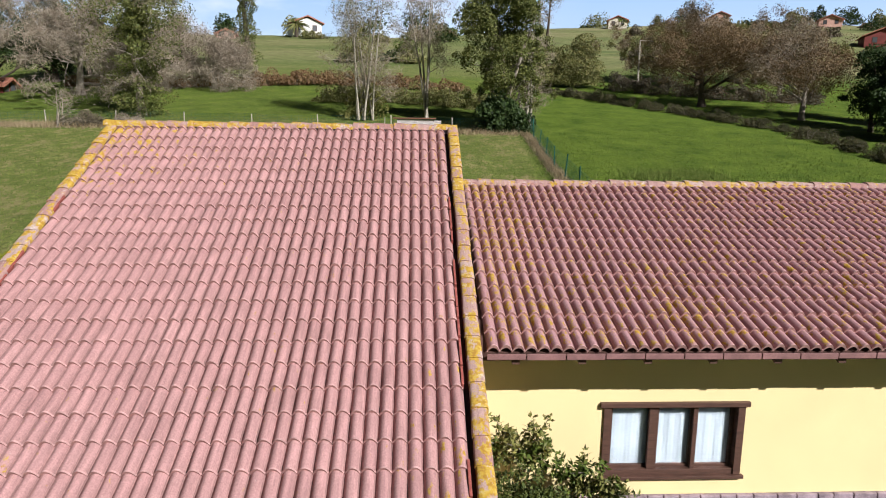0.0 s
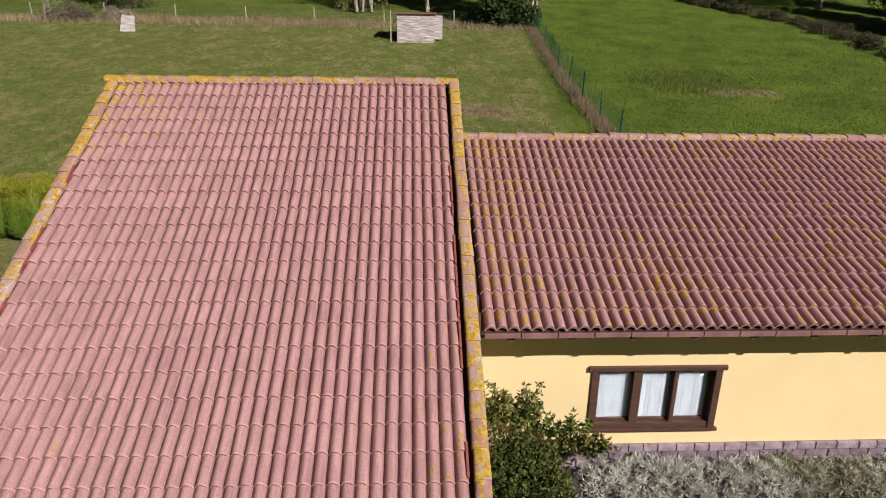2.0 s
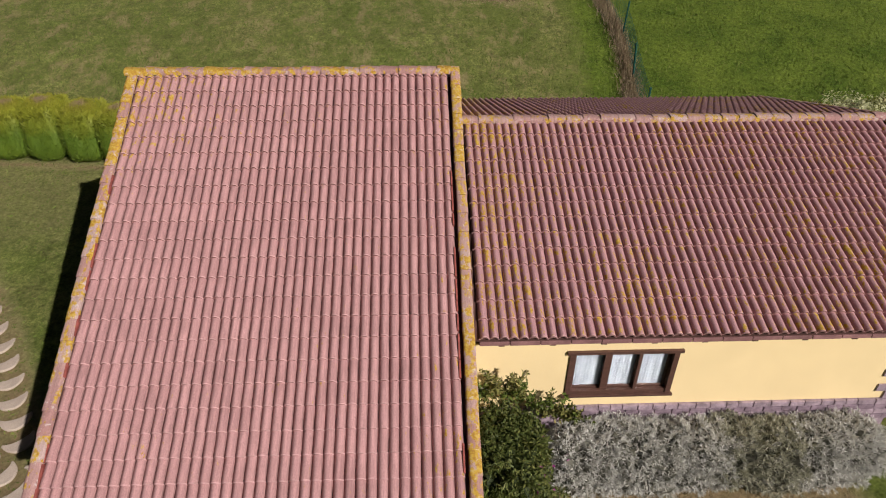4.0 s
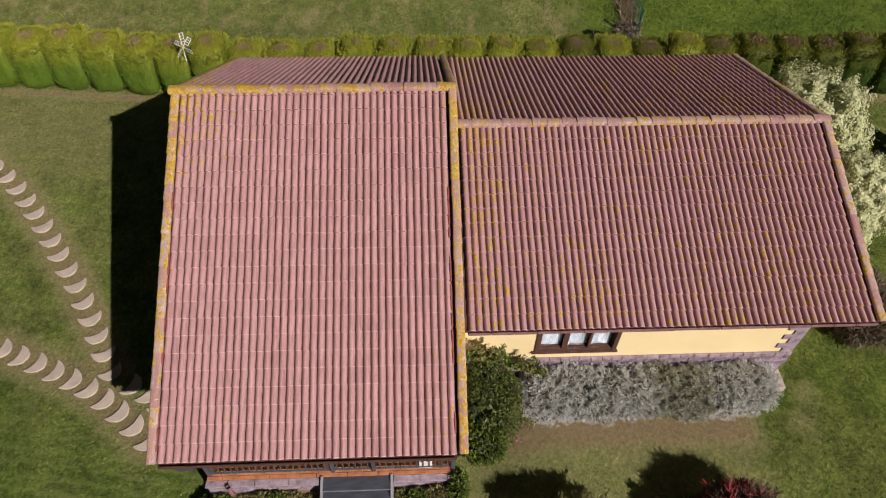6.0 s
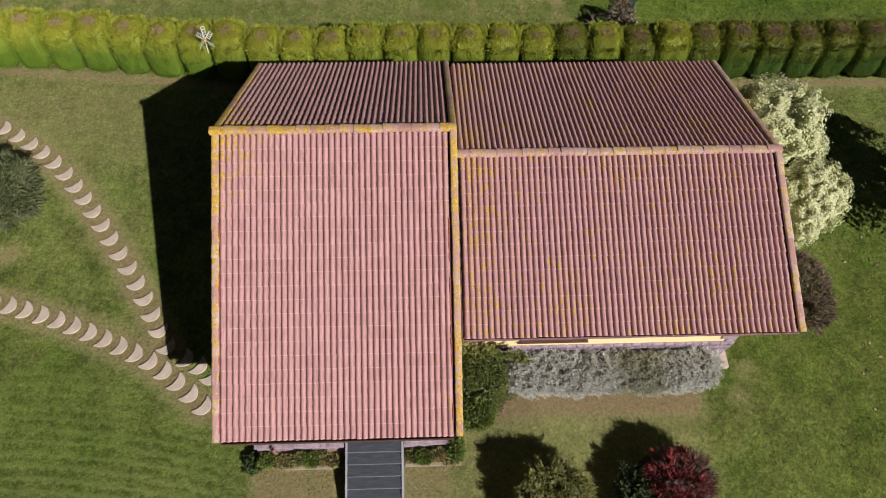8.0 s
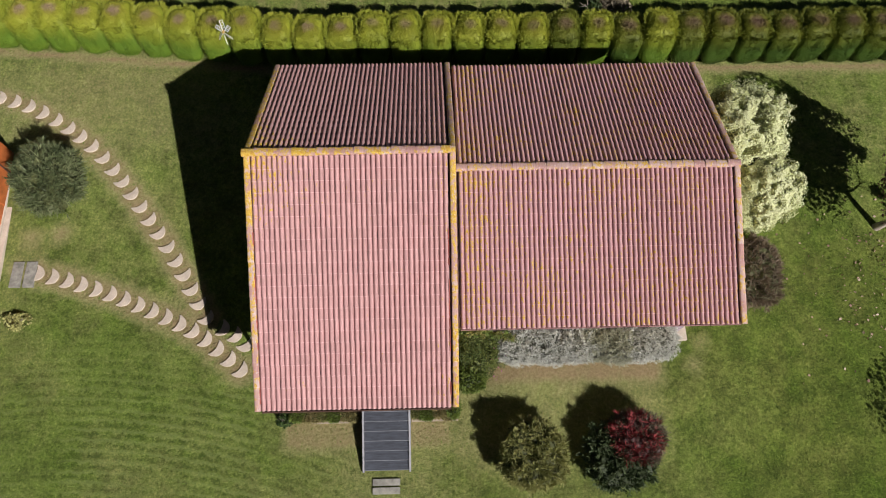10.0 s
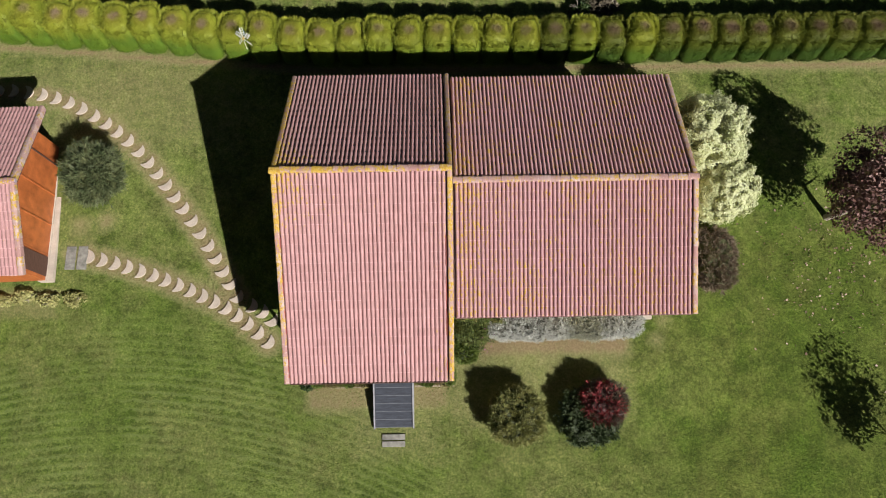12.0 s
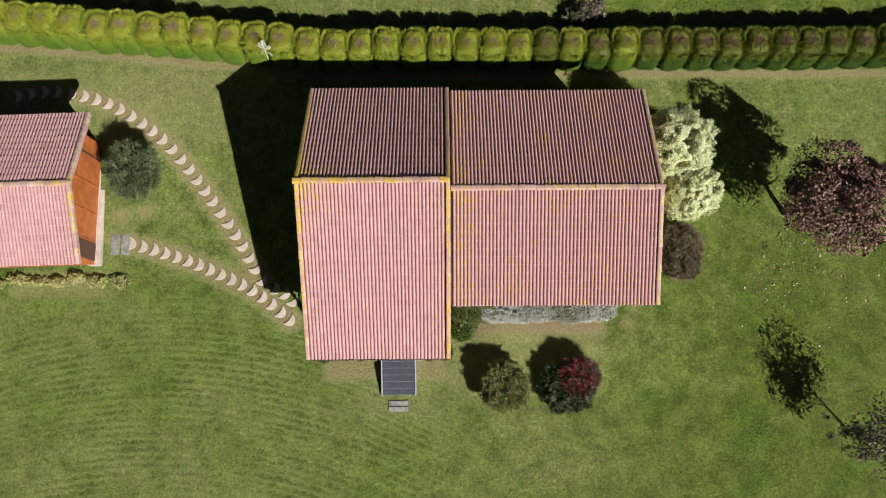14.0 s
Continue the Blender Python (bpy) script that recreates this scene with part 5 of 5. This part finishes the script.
bush("leafy green plant at the porch corner", -0.06, -6.22, (0.20, 0.30, 0.75), 61, LEAF_GREEN, 420, 0.035, "bed_plant", "plant", "porch bed plants", stems=3, z=0.1, puffy=DARK_MASS, tuft=(6, 0.12, 0.035, 0.7), deep=0.5)
drain = thing("drainpipe", "mauve-brown drainpipe elbow in front of the porch edge", "drainpipe", pose(-4.98, PY - 0.27, 0.2))
verts, faces = [], []
tube(verts, faces, [Vector((0.10, 0.05, 0.0)), Vector((0.02, 0.01, 0.12)), Vector((0, 0, 0.3)), Vector((0, 0, 0.62))], [0.05, 0.05, 0.045, 0.045], 10)
raw("pipe", verts, faces, FASCIA, drain, True)
part("pipe_bracket", box(-0.06, -0.01, 0.42, 0.06, 0.10, 0.46, 0.006), FASCIA, drain)

bush("dark small shrub at the porch corner", -5.55, -6.4, (0.35, 0.35, 0.5), 58, LEAF_DEEP, 600, 0.06, stems=3)
for k in range(7):
    bush("pale yellow-green plant along the garden house eave", -15.2 - k * 0.95, -2.85 - 0.1 * math.sin(k * 2.3), (0.62, 0.34 - 0.02 * k, 0.42), 590 + k, LEAF_PALE, 1100, 0.055, "pale_plant", "plant", "plants by the garden house", stems=3)

tree("purple-brown leaved tree with sparse autumn crown on the lawn", 15.9, 0.1, 5.6, 5.0, 62, BARK_GREY, LEAF_PURPLE, 24000, 0.08, trunk=0.13, bole=0.30, levels=3, lean=0.14)
tree("slender sapling with thin brown leaves", 17.75, -9.8, 3.7, 3.4, 63, BARK_GREY, LEAF_DUSK, 3600, 0.075, trunk=0.06, bole=0.3, levels=3, fork=4)

# fallen leaves on the lawn below the purple tree
lrng = np.random.default_rng(71)
lp = np.stack([lrng.normal(16.3, 2.2, 420), lrng.normal(-1.8, 2.0, 420), np.zeros(420)], 1)
lp[:, 2] = land(lp[:, 0], lp[:, 1]) + 0.03
v, f = leaves(lrng, lp, 0.08, 0.0, 1.3)
v[:, 2] = np.clip(v[:, 2], land(v[:, 0], v[:, 1]) + 0.012, None)
tagged(raw("fallen_leaves", v, f, leaf_material("pale_fallen_leaves", (0.16, 0.09, 0.06), (0.34, 0.23, 0.17), (0.50, 0.40, 0.31))), "scattered dry brown leaves on the grass", "leaves", kind="stuff")

# grass tufts that break the lawn's flatness
def grass_field(label, n, seed, place, size, material, tall, long=3.2):
    rng = np.random.default_rng(seed)
    x, y = place(rng, n)
    c = np.stack([x, y, land(x, y) + size * 0.06 * long], 1)
    v, f = leaves(rng, c, size, tall, long)
    tagged(raw("grass", v, f, material), label, "grass", kind="stuff")


def lawn_spots(rng, n):
    x, y = rng.uniform(-24, 24, n), rng.uniform(-14, 11, n)
    inside = ((x > -5.9) & (x < 8.2) & (y > -6.2) & (y < 4.4)) | ((x < -15) & (y > -2.4) & (y < 4))
    return x[~inside], y[~inside]


grass_field("short uneven grass blades of the lawn", 80000, 81, lawn_spots, 0.030, BLADE, 1.0)


def field_spots(rng, n):
    y = 9 + rng.random(n) ** 1.5 * 34
    return rng.uniform(-0.75, 0.75, n) * (y + 18), y


grass_field("longer meadow grass on the slope", 60000, 82, field_spots, 0.032, BLADE, 2.2, 7.0)


# garden windmill above the hedge
mill = thing("garden_windmill", "small white slatted garden windmill leaning above the hedge", "windmill", pose(-8.22, 7.58, ground_at(-8.22, 7.58), 0, 0, 0))
part("pole", box(-0.012, -0.012, 0, 0.012, 0.012, 2.25), FENCE_GREEN, mill)
part("arm", box(-0.015, -0.32, 2.11, 0.015, 0.012, 2.15), FENCE_GREEN, mill)
part("hub", box(-0.04, -0.37, 2.09, 0.04, -0.27, 2.19, 0.015), plain("yellow_paint", (0.55, 0.36, 0.04), 0.6, 0.1), mill, "yellow hub")
for k in range(6):
    q = pose(0, -0.36, 2.14, -26, 0, -40) @ pose(0, 0, 0, 0, 24 + 60 * k, 0) @ pose(0, 0, 0, 0, 0, 30)
    bm = box(-0.013, -0.006, 0.02, 0.013, 0.006, 0.44)
    for j in range(4):
        box(0.013, -0.004, 0.15 + j * 0.09, 0.125, 0.004, 0.168 + j * 0.09, bm=bm)
    box(0.11, -0.004, 0.14, 0.13, 0.004, 0.44, bm=bm)
    part("sail", bm, WHITE_PAINT, mill, m=q)


# ---- meadow, fences and trees behind the house ----
def post_and_wire(label, points, spacing, tall, post_material, mesh):
    """Posts along a line on the ground and, if asked, a green wire mesh between them."""
    line = trail(points, spacing)
    fence = thing("fence", label, "fence")
    verts, faces = [], []
    for p in line:
        z = ground_at(p.x, p.y)
        h = tall * random.uniform(0.9, 1.1)
        w = 0.028 if mesh and post_material is FENCE_GREEN else 0.034
        part("post", box(-w, -w, -0.1, w, w, h, 0.008), post_material, fence, m=pose(p.x, p.y, z, random.uniform(-4, 4), random.uniform(-4, 4), random.uniform(0, 90)))
    if mesh:
        fine = trail(points, 0.14)
        for p, q in zip(fine, fine[1:]):
            z0, z1 = ground_at(p.x, p.y), ground_at(q.x, q.y)
            tube(verts, faces, [Vector((p.x, p.y, z0)), Vector((p.x, p.y, z0 + tall * 0.93))], [0.007, 0.007], 3)
        coarse = trail(points, 0.8)
        for k in range(9):
            h = tall * 0.93 * k / 8
            pts = [Vector((p.x, p.y, ground_at(p.x, p.y) + h)) for p in coarse]
            tube(verts, faces, pts, [0.007] * len(pts), 3)
        raw("wire_mesh", verts, faces, FENCE_GREEN, fence)
    return fence


post_and_wire("green wire mesh fence along the pasture", [(7.6, 10.6), (8.2, 17), (8.0, 22), (7.9, 26.3), (8.0, 32), (8.4, 41)], 3.0, 1.35, FENCE_GREEN, True)
post_and_wire("low wire fence with pale wooden posts", [(-40, 42.5), (-31.5, 42.3), (-20, 42.6), (-8.5, 42.0), (0, 41.6), (7.5, 41.2)], 5.2, 1.0, POST_WOOD, True)


def strip(points, half):
    def place(rng, n):
        line = trail(points, 0.5)
        pick = rng.integers(0, len(line), n)
        x = np.array([line[i].x for i in pick]) + rng.normal(0, half, n)
        y = np.array([line[i].y for i in pick]) + rng.normal(0, half, n)
        return x, y
    return place


grass_field("dry brown stems along the fence", 15000, 91, strip([(7.4, 10.6), (8.0, 17), (7.8, 22), (7.7, 26), (8.0, 40)], 0.19), 0.028, STRAW, 2.6, 17.0)
grass_field("dark dead bramble stems along the fence", 8000, 94, strip([(7.4, 10.4), (8.0, 16), (7.85, 22), (7.75, 26), (8.0, 40)], 0.17), 0.036, LEAF_DUSK, 1.2, 8.0)
grass_field("green weeds along the fence", 5000, 95, strip([(7.4, 10.4), (8.0, 16), (7.85, 22), (7.75, 26), (8.0, 40)], 0.30), 0.03, BLADE, 2.0, 10.0)
grass_field("flattened pale straw in the meadow", 1800, 96, strip([(1.9, 20.9), (3.9, 20.6)], 0.45), 0.03, STRAW, 0.5, 8.0)
grass_field("flattened pale straw in the pasture", 900, 97, strip([(15.6, 24.2), (18.3, 24.0)], 0.35), 0.03, STRAW, 0.5, 8.0)
grass_field("tall dry grass below the wooden posts", 9000, 92, strip([(-38, 41.3), (-20, 41.2), (-8, 40.8), (8, 40.0)], 0.55), 0.045, STRAW, 2.6, 15.0)
grass_field("rank dark green tussock in the pasture", 9000, 93, strip([(13, 26), (16.5, 26.5)], 1.0), 0.035, BLADE, 2.0, 9.0)

hut = thing("field_hut", "small whitewashed board hut with a rusty flat roof", "hut", pose(-0.40, 36.0, ground_at(-0.40, 35.1) - 0.03))
for k in range(11):
    part("board", box(-1.45, -0.9 - 0.012 * (k % 2), 0.0 + k * 0.17, 1.05, -0.84, 0.165 + k * 0.17), HUT_PAINT, hut)
part("side_panel", box(1.07, -0.35, 0.25, 1.62, -0.29, 1.78, 0.01), HUT_PAINT, hut)
# left wall coloured dark to stand in for the shadow on that side
part("wall", box(-1.43, -0.83, 0, -1.36, 0.9, 1.86), BARK_DARK, hut)
part("wall", box(1.0, -0.73, 0, 1.07, 0.9, 1.84), HUT_PAINT, hut)
part("roof", box(-1.75, -1.05, 1.88, 1.25, 1.0, 1.95, 0.02), plain("rusty_sheet", (0.20, 0.09, 0.06), 0.8, 0.3, 2), hut, "rusty brown sheet roof")
part("post", box(-1.9, -0.9, 0, -1.83, -0.83, 2.1), POST_WOOD, hut)
tagged(part("leaning_slab", prism([(-0.55, 0), (0.45, 0), (0.5, 1.1), (-0.3, 1.2)], 0.18, 1), HUT_PAINT, m=pose(-20.6, 37.6, ground_at(-20.6, 37.6) - 0.05, -12, 0, 8)), "pale slab leaning in the dry grass", "slab")

# birches and bare trees along the meadow
tree("slender multi-stemmed birch, nearly bare, with a shaggy foot", -5.1, 46.0, 15, 6.0, 101, BARK_PALE, LEAF_YELLOW, 6000, 0.075, stems=9, trunk=0.085, bole=0.12, levels=3, twig_count=9000)
bush("yellow-green shrub round the birch stems", -4.8, 46.4, (2.2, 1.6, 4.6), 114, LEAF_YELLOW, 3200, 0.11, lump=0.26, clump_count=40)
tree("tall pale birch with bare upper branches", 0.9, 46.3, 16, 5.0, 102, BARK_PALE, LEAF_YELLOW, 2200, 0.075, stems=4, trunk=0.11, bole=0.3, levels=3, twig_count=8000)
tree("dense dark green tree leaning over the fence", 6.1, 42.0, 13.5, 7.0, 103, BARK_GREY, LEAF_IVY, 56000, 0.095, stems=3, trunk=0.22, bole=0.02, levels=3)
bush("dark green ivy thicket at the foot of the tree", 6.2, 41.0, (2.6, 1.9, 4.4), 104, LEAF_DEEP, 14000, 0.13, lump=0.28, clump_count=40)
tree("bare poplar with upright pale twigs", 8.4, 44.5, 12.5, 3.2, 105, BARK_PALE, None, 0, stems=5, trunk=0.10, bole=0.1, levels=3, twig_count=8000)
tree("ivy-clad tree with long drooping bare branches", -23.6, 46.5, 15, 10, 106, BARK_GREY, LEAF_IVY, 12000, 0.11, trunk=0.38, bole=0.2, levels=4, droop=0.35, ivy=LEAF_IVY, ivy_count=18000, ivy_wide=2.4, twig_count=9000)
tree("wide grey bare tree of tangled twigs", -35, 60, 10.5, 18, 107, BARK_GREY, LEAF_DUSK, 700, 0.13, trunk=0.42, bole=0.10, levels=4, fork=6, droop=0.25, twig_count=44000, twig_size=0.036)
tree("grey bare tree of tangled twigs", -29, 64, 8, 13, 115, BARK_GREY, LEAF_DUSK, 500, 0.13, trunk=0.3, bole=0.10, levels=4, fork=6, droop=0.25, twig_count=26000, twig_size=0.036)
tree("low grey tree of tangled twigs", -23.0, 66, 6.5, 10, 108, BARK_GREY, LEAF_DUSK, 900, 0.13, trunk=0.3, bole=0.08, levels=4, fork=6, droop=0.3, twig_count=22000, twig_size=0.036)
tree("dark green conifer-like tree behind the meadow", -45.6, 63, 10.5, 9, 109, BARK_DARK, LEAF_DEEP, 24000, 0.13, trunk=0.4, bole=0.02, levels=3)
tree("dark green conifer-like tree behind the meadow", -42.0, 69, 9.5, 8, 119, BARK_DARK, LEAF_DEEP, 20000, 0.13, trunk=0.4, bole=0.02, levels=3)
tree("yellow-green tree behind the meadow", -40.0, 73, 8.8, 7, 110, BARK_DARK, LEAF_YELLOW, 7000, 0.17, trunk=0.3, bole=0.06, levels=3)
tree("pollarded ivy-covered trunk at the field edge", -23.4, 83, 16, 5, 111, BARK_DARK, LEAF_GREEN, 1500, 0.2, trunk=0.6, bole=0.6, levels=3, ivy=LEAF_IVY, ivy_count=9000, ivy_wide=1.5, twig_count=1200)
tree("small bare tree by the lower fence", -27.5, 41.0, 3.0, 3.6, 112, BARK_GREY, None, 0, stems=3, trunk=0.06, bole=0.1, levels=3, fork=4, twig_count=150)
tree("dark bare tree on the hill", 27, 129, 14, 7, 113, BARK_DARK, None, 0, stems=2, trunk=0.3, bole=0.35, levels=4, twig_count=2500)

bush("grey leafless bramble thicket by the lower fence", -26.0, 41.6, (2.4, 1.2, 1.5), 151, LEAF_DUSK, 5000, 0.045, lump=0.3, clump_count=30, long=4.0)
bush("grey leafless bramble thicket by the lower fence", -22.6, 41.9, (1.7, 1.0, 1.2), 152, TWIG, 3500, 0.035, lump=0.3, clump_count=30, long=6.0)
bush("clipped bushes in front of the villa", -21.5, 132, (3.0, 2.0, 1.8), 153, LEAF_OLIVE, 1800, 0.2, lump=0.3, clump_count=24)

# hedgerows
def hedgerow(label, points, step, radii, seed, material, count, size, jitter=0.3):
    rnd = random.Random(seed)
    for k, p in enumerate(trail(points, step)):
        g = rnd.uniform(0.75, 1.25)
        bush(label, p.x + rnd.uniform(-jitter, jitter), p.y + rnd.uniform(-jitter, jitter), (radii[0] * g, radii[1] * g, radii[2] * rnd.uniform(0.75, 1.25)), seed + k, material, count, size, "hedgerow_bush", "bush", label, 0.32, 22, stems=3)


hedgerow("rust-brown bramble in the field hedge", [(-38, 66), (-22, 67.5), (-12, 70), (4, 66)], 1.9, (2.0, 1.5, 2.0), 200, LEAF_RUST, 2400, 0.12)
hedgerow("dark low bramble hedge of the pasture", [(13, 68), (19, 61), (24.3, 51.5), (29.5, 43), (31, 31), (31, 26)], 1.5, (1.3, 1.0, 1.0), 240, leaf_material("dark_bramble_leaves", (0.03, 0.034, 0.013), (0.065, 0.062, 0.026), (0.12, 0.10, 0.045)), 3000, 0.06)
hedgerow("tall olive-green thicket at the field edge", [(12, 70), (15.5, 72), (21, 71)], 2.7, (3.3, 2.6, 6.0), 280, LEAF_OLIVE, 17000, 0.115)
hedgerow("brown leafless thicket behind the birches", [(-9, 57), (-3, 57), (4, 54), (9, 50)], 2.2, (2.0, 1.6, 2.6), 300, LEAF_OLIVE, 3600, 0.10)
hedgerow("dark undergrowth below the brown trees", [(24, 68), (33, 64), (43, 60)], 2.4, (2.0, 1.6, 2.6), 340, LEAF_DUSK, 2400, 0.12)
tree("spreading walnut with thin brown autumn leaves", 29.0, 57.0, 7.9, 17, 121, BARK_DARK, LEAF_BROWN, 60000, 0.082, trunk=0.42, bole=0.2, levels=4, twig_count=9000)
tree("brown-leaved tree in the pasture hedge", 35.0, 49, 6.5, 13, 122, BARK_GREY, LEAF_BROWN, 32000, 0.082, trunk=0.3, bole=0.18, levels=4, twig_count=8000)
tree("dense green oak on the pasture edge", 30.5, 72, 7.5, 10, 123, BARK_DARK, LEAF_OLIVE, 30000, 0.11, trunk=0.35, bole=0.06, levels=3)
tree("brown oak on the pasture edge", 35.5, 74, 8, 15, 124, BARK_DARK, LEAF_BROWN, 30000, 0.10, trunk=0.35, bole=0.06, levels=3)
tree("olive-brown oak on the pasture edge", 44, 76, 6.5, 14, 126, BARK_DARK, LEAF_OLIVE, 22000, 0.11, trunk=0.35, bole=0.06, levels=3)
tree("grey leafless ash in the hedge", 42, 66, 7, 9, 125, BARK_GREY, LEAF_DUSK, 3000, 0.14, trunk=0.3, bole=0.2, levels=4, twig_count=9000)
for k, (x, y, h) in enumerate(((37.5, 43, 8.0), (39.5, 41, 9.0), (41.5, 46, 10.0), (38.2, 38.0, 7.0), (36.4, 38.5, 4.5), (44, 44, 10))):
    tree("dark evergreen at the pasture corner", x, y, h, 5.0, 130 + k, BARK_DARK, LEAF_DEEP, 18000, 0.11, trunk=0.2, bole=0.04, levels=3)

lamp = thing("utility_pole", "grey concrete utility pole with a lamp arm", "utility pole", pose(26.0, 68.5, ground_at(26.0, 68.5)))
verts, faces = [], []
tube(verts, faces, [Vector((0, 0, 0)), Vector((0, 0, 6.0))], [0.13, 0.09], 8)
raw("pole", verts, faces, POST_WOOD, lamp)
part("arm", box(0.05, -0.03, 5.8, 1.3, 0.03, 5.87), POST_WOOD, lamp)
part("lamp_head", box(1.1, -0.08, 5.72, 1.6, 0.08, 5.86, 0.03), GREY_METAL, lamp)


# far houses, trees and bushes on the hill
def far_house(label, x, y, wide, deep, tall, wall, turn=0):
    h = thing("hill_house", label, "house", pose(x, y, ground_at(x, y) - 0.5, 0, 0, turn))
    part("wall", prism([(-wide / 2, 0), (wide / 2, 0), (wide / 2, tall), (0, tall + wide * 0.18), (-wide / 2, tall)], deep, 1, -deep / 2), wall, h)
    for s in (-1, 1):
        roof = prism([(0, tall + wide * 0.18 + 0.25), (s * (wide / 2 + 0.5), tall - 0.12), (s * (wide / 2 + 0.5), tall + 0.1), (0, tall + wide * 0.18 + 0.5)], deep + 1.0, 1, -deep / 2 - 0.5)
        part("roof", roof, ROOF_FAR, h, "terracotta tile roof")
    for k in (-0.25, 0.25):
        win = part("window", box(k * wide - 0.5, -deep / 2 - 0.04, tall * 0.4, k * wide + 0.5, -deep / 2 + 0.05, tall * 0.4 + 1.2), DARK_WOOD, h)
        part("pane", box(k * wide - 0.4, -deep / 2 - 0.06, tall * 0.4 + 0.1, k * wide + 0.4, -deep / 2 - 0.045, tall * 0.4 + 1.1), GREY_METAL, win)
    return h


CREAM_WALL = plain("cream_wall", (0.72, 0.66, 0.56), 0.85, 0.08, 1)
far_house("cream farmhouse under a tile roof on the hill", 58.8, 188, 5.2, 7, 2.2, CREAM_WALL, -15)
far_house("salmon farmhouse under a tile roof on the hill", 118.5, 182, 5.8, 7, 1.9, PINK_WALL, -25)
far_house("dark red barn on the slope", 101, 134, 7.5, 8, 2.4, RED_WALL, -25)
far_house("white villa behind a palm", -24.3, 139, 6.0, 7, 2.6, plain("white_villa_wall", (0.75, 0.74, 0.72), 0.85, 0.06, 1), 20)
far_house("low house with a red roof among trees", -39, 132, 3.6, 5, 0.8, PINK_WALL, 10)
far_house("salmon house behind the trees", 96, 204, 5, 7, 2.0, PINK_WALL, -15)
far_house("low dark red shed at the field edge", -45.0, 61.5, 2.4, 4, 1.0, RED_WALL, 90)

palm = thing("palm", "round-headed palm beside the villa", "palm", pose(-25.2, 134.5, ground_at(-25.2, 134.5) - 0.8))
verts, faces = [], []
tube(verts, faces, [Vector((0, 0, 0)), Vector((0, 0, 3.4))], [0.45, 0.35], 8)
raw("trunk", verts, faces, BARK_DARK, palm)
prng = np.random.default_rng(140)
verts, faces = [], []
for k in range(46):
    a, e = prng.uniform(0, 6.28), prng.uniform(-0.5, 1.3)
    pts = []
    for t in np.linspace(0, 1, 5):
        r = 3.2 * t
        pts.append(Vector((math.cos(a) * r * math.cos(e), math.sin(a) * r * math.cos(e), 3.4 + r * math.sin(e) - 1.6 * t * t)))
    tube(verts, faces, pts, [0.12, 0.16, 0.14, 0.1, 0.02], 3)
raw("fronds", verts, faces, LEAF_OLIVE, palm)

hill = random.Random(77)


def on_bearing(px, far):
    """A place on the hillside: bearing as tangent from the garden, and distance."""
    return -0.73 + px * far, far - 11.6


for k in range(62):
    b, far = hill.choice((hill.uniform(-0.66, -0.36), hill.uniform(-0.12, 0.10), hill.uniform(0.30, 0.54), hill.uniform(0.3, 0.8))), hill.uniform(105, 205)
    x, y = on_bearing(b, far)
    if x < 5 and far > 150:
        far = hill.uniform(100, 148)
        x, y = on_bearing(b, far)
    r = hill.uniform(1.2, 3.0)
    bush("tree clump on the far hillside", x, y, (r * 1.3, r, r * hill.uniform(1.0, 1.9)), 400 + k, hill.choice((LEAF_GREEN, LEAF_DEEP, LEAF_OLIVE, LEAF_DUSK, LEAF_BROWN)), 1100, 0.26, "hill_tree", "tree", "hillside trees", 0.33, 20, stems=2)
# bearing, distance, half width, height of the trees on the skyline
for k, (b, far, r, h) in enumerate(((0.225, 235, 6.5, 8), (0.21, 236, 3, 3), (0.365, 228, 7, 10), (0.52, 215, 4, 6), (0.555, 212, 3.5, 8), (0.60, 214, 4.5, 8), (0.65, 210, 3.5, 6), (0.69, 210, 4, 7), (0.74, 208, 5, 7), (0.05, 170, 6, 10), (-0.03, 165, 5, 9), (-0.11, 160, 5, 7), (-0.21, 158, 3.5, 6), (-0.31, 152, 3.0, 5))):
    x, y = on_bearing(b + 0.043, far)
    bush("dark tree on the skyline", x, y, (r, r, h), 460 + k, LEAF_DEEP if k % 3 else LEAF_OLIVE, 2600, 0.28, "hill_tree", "tree", "skyline trees", 0.30, 30, stems=3)
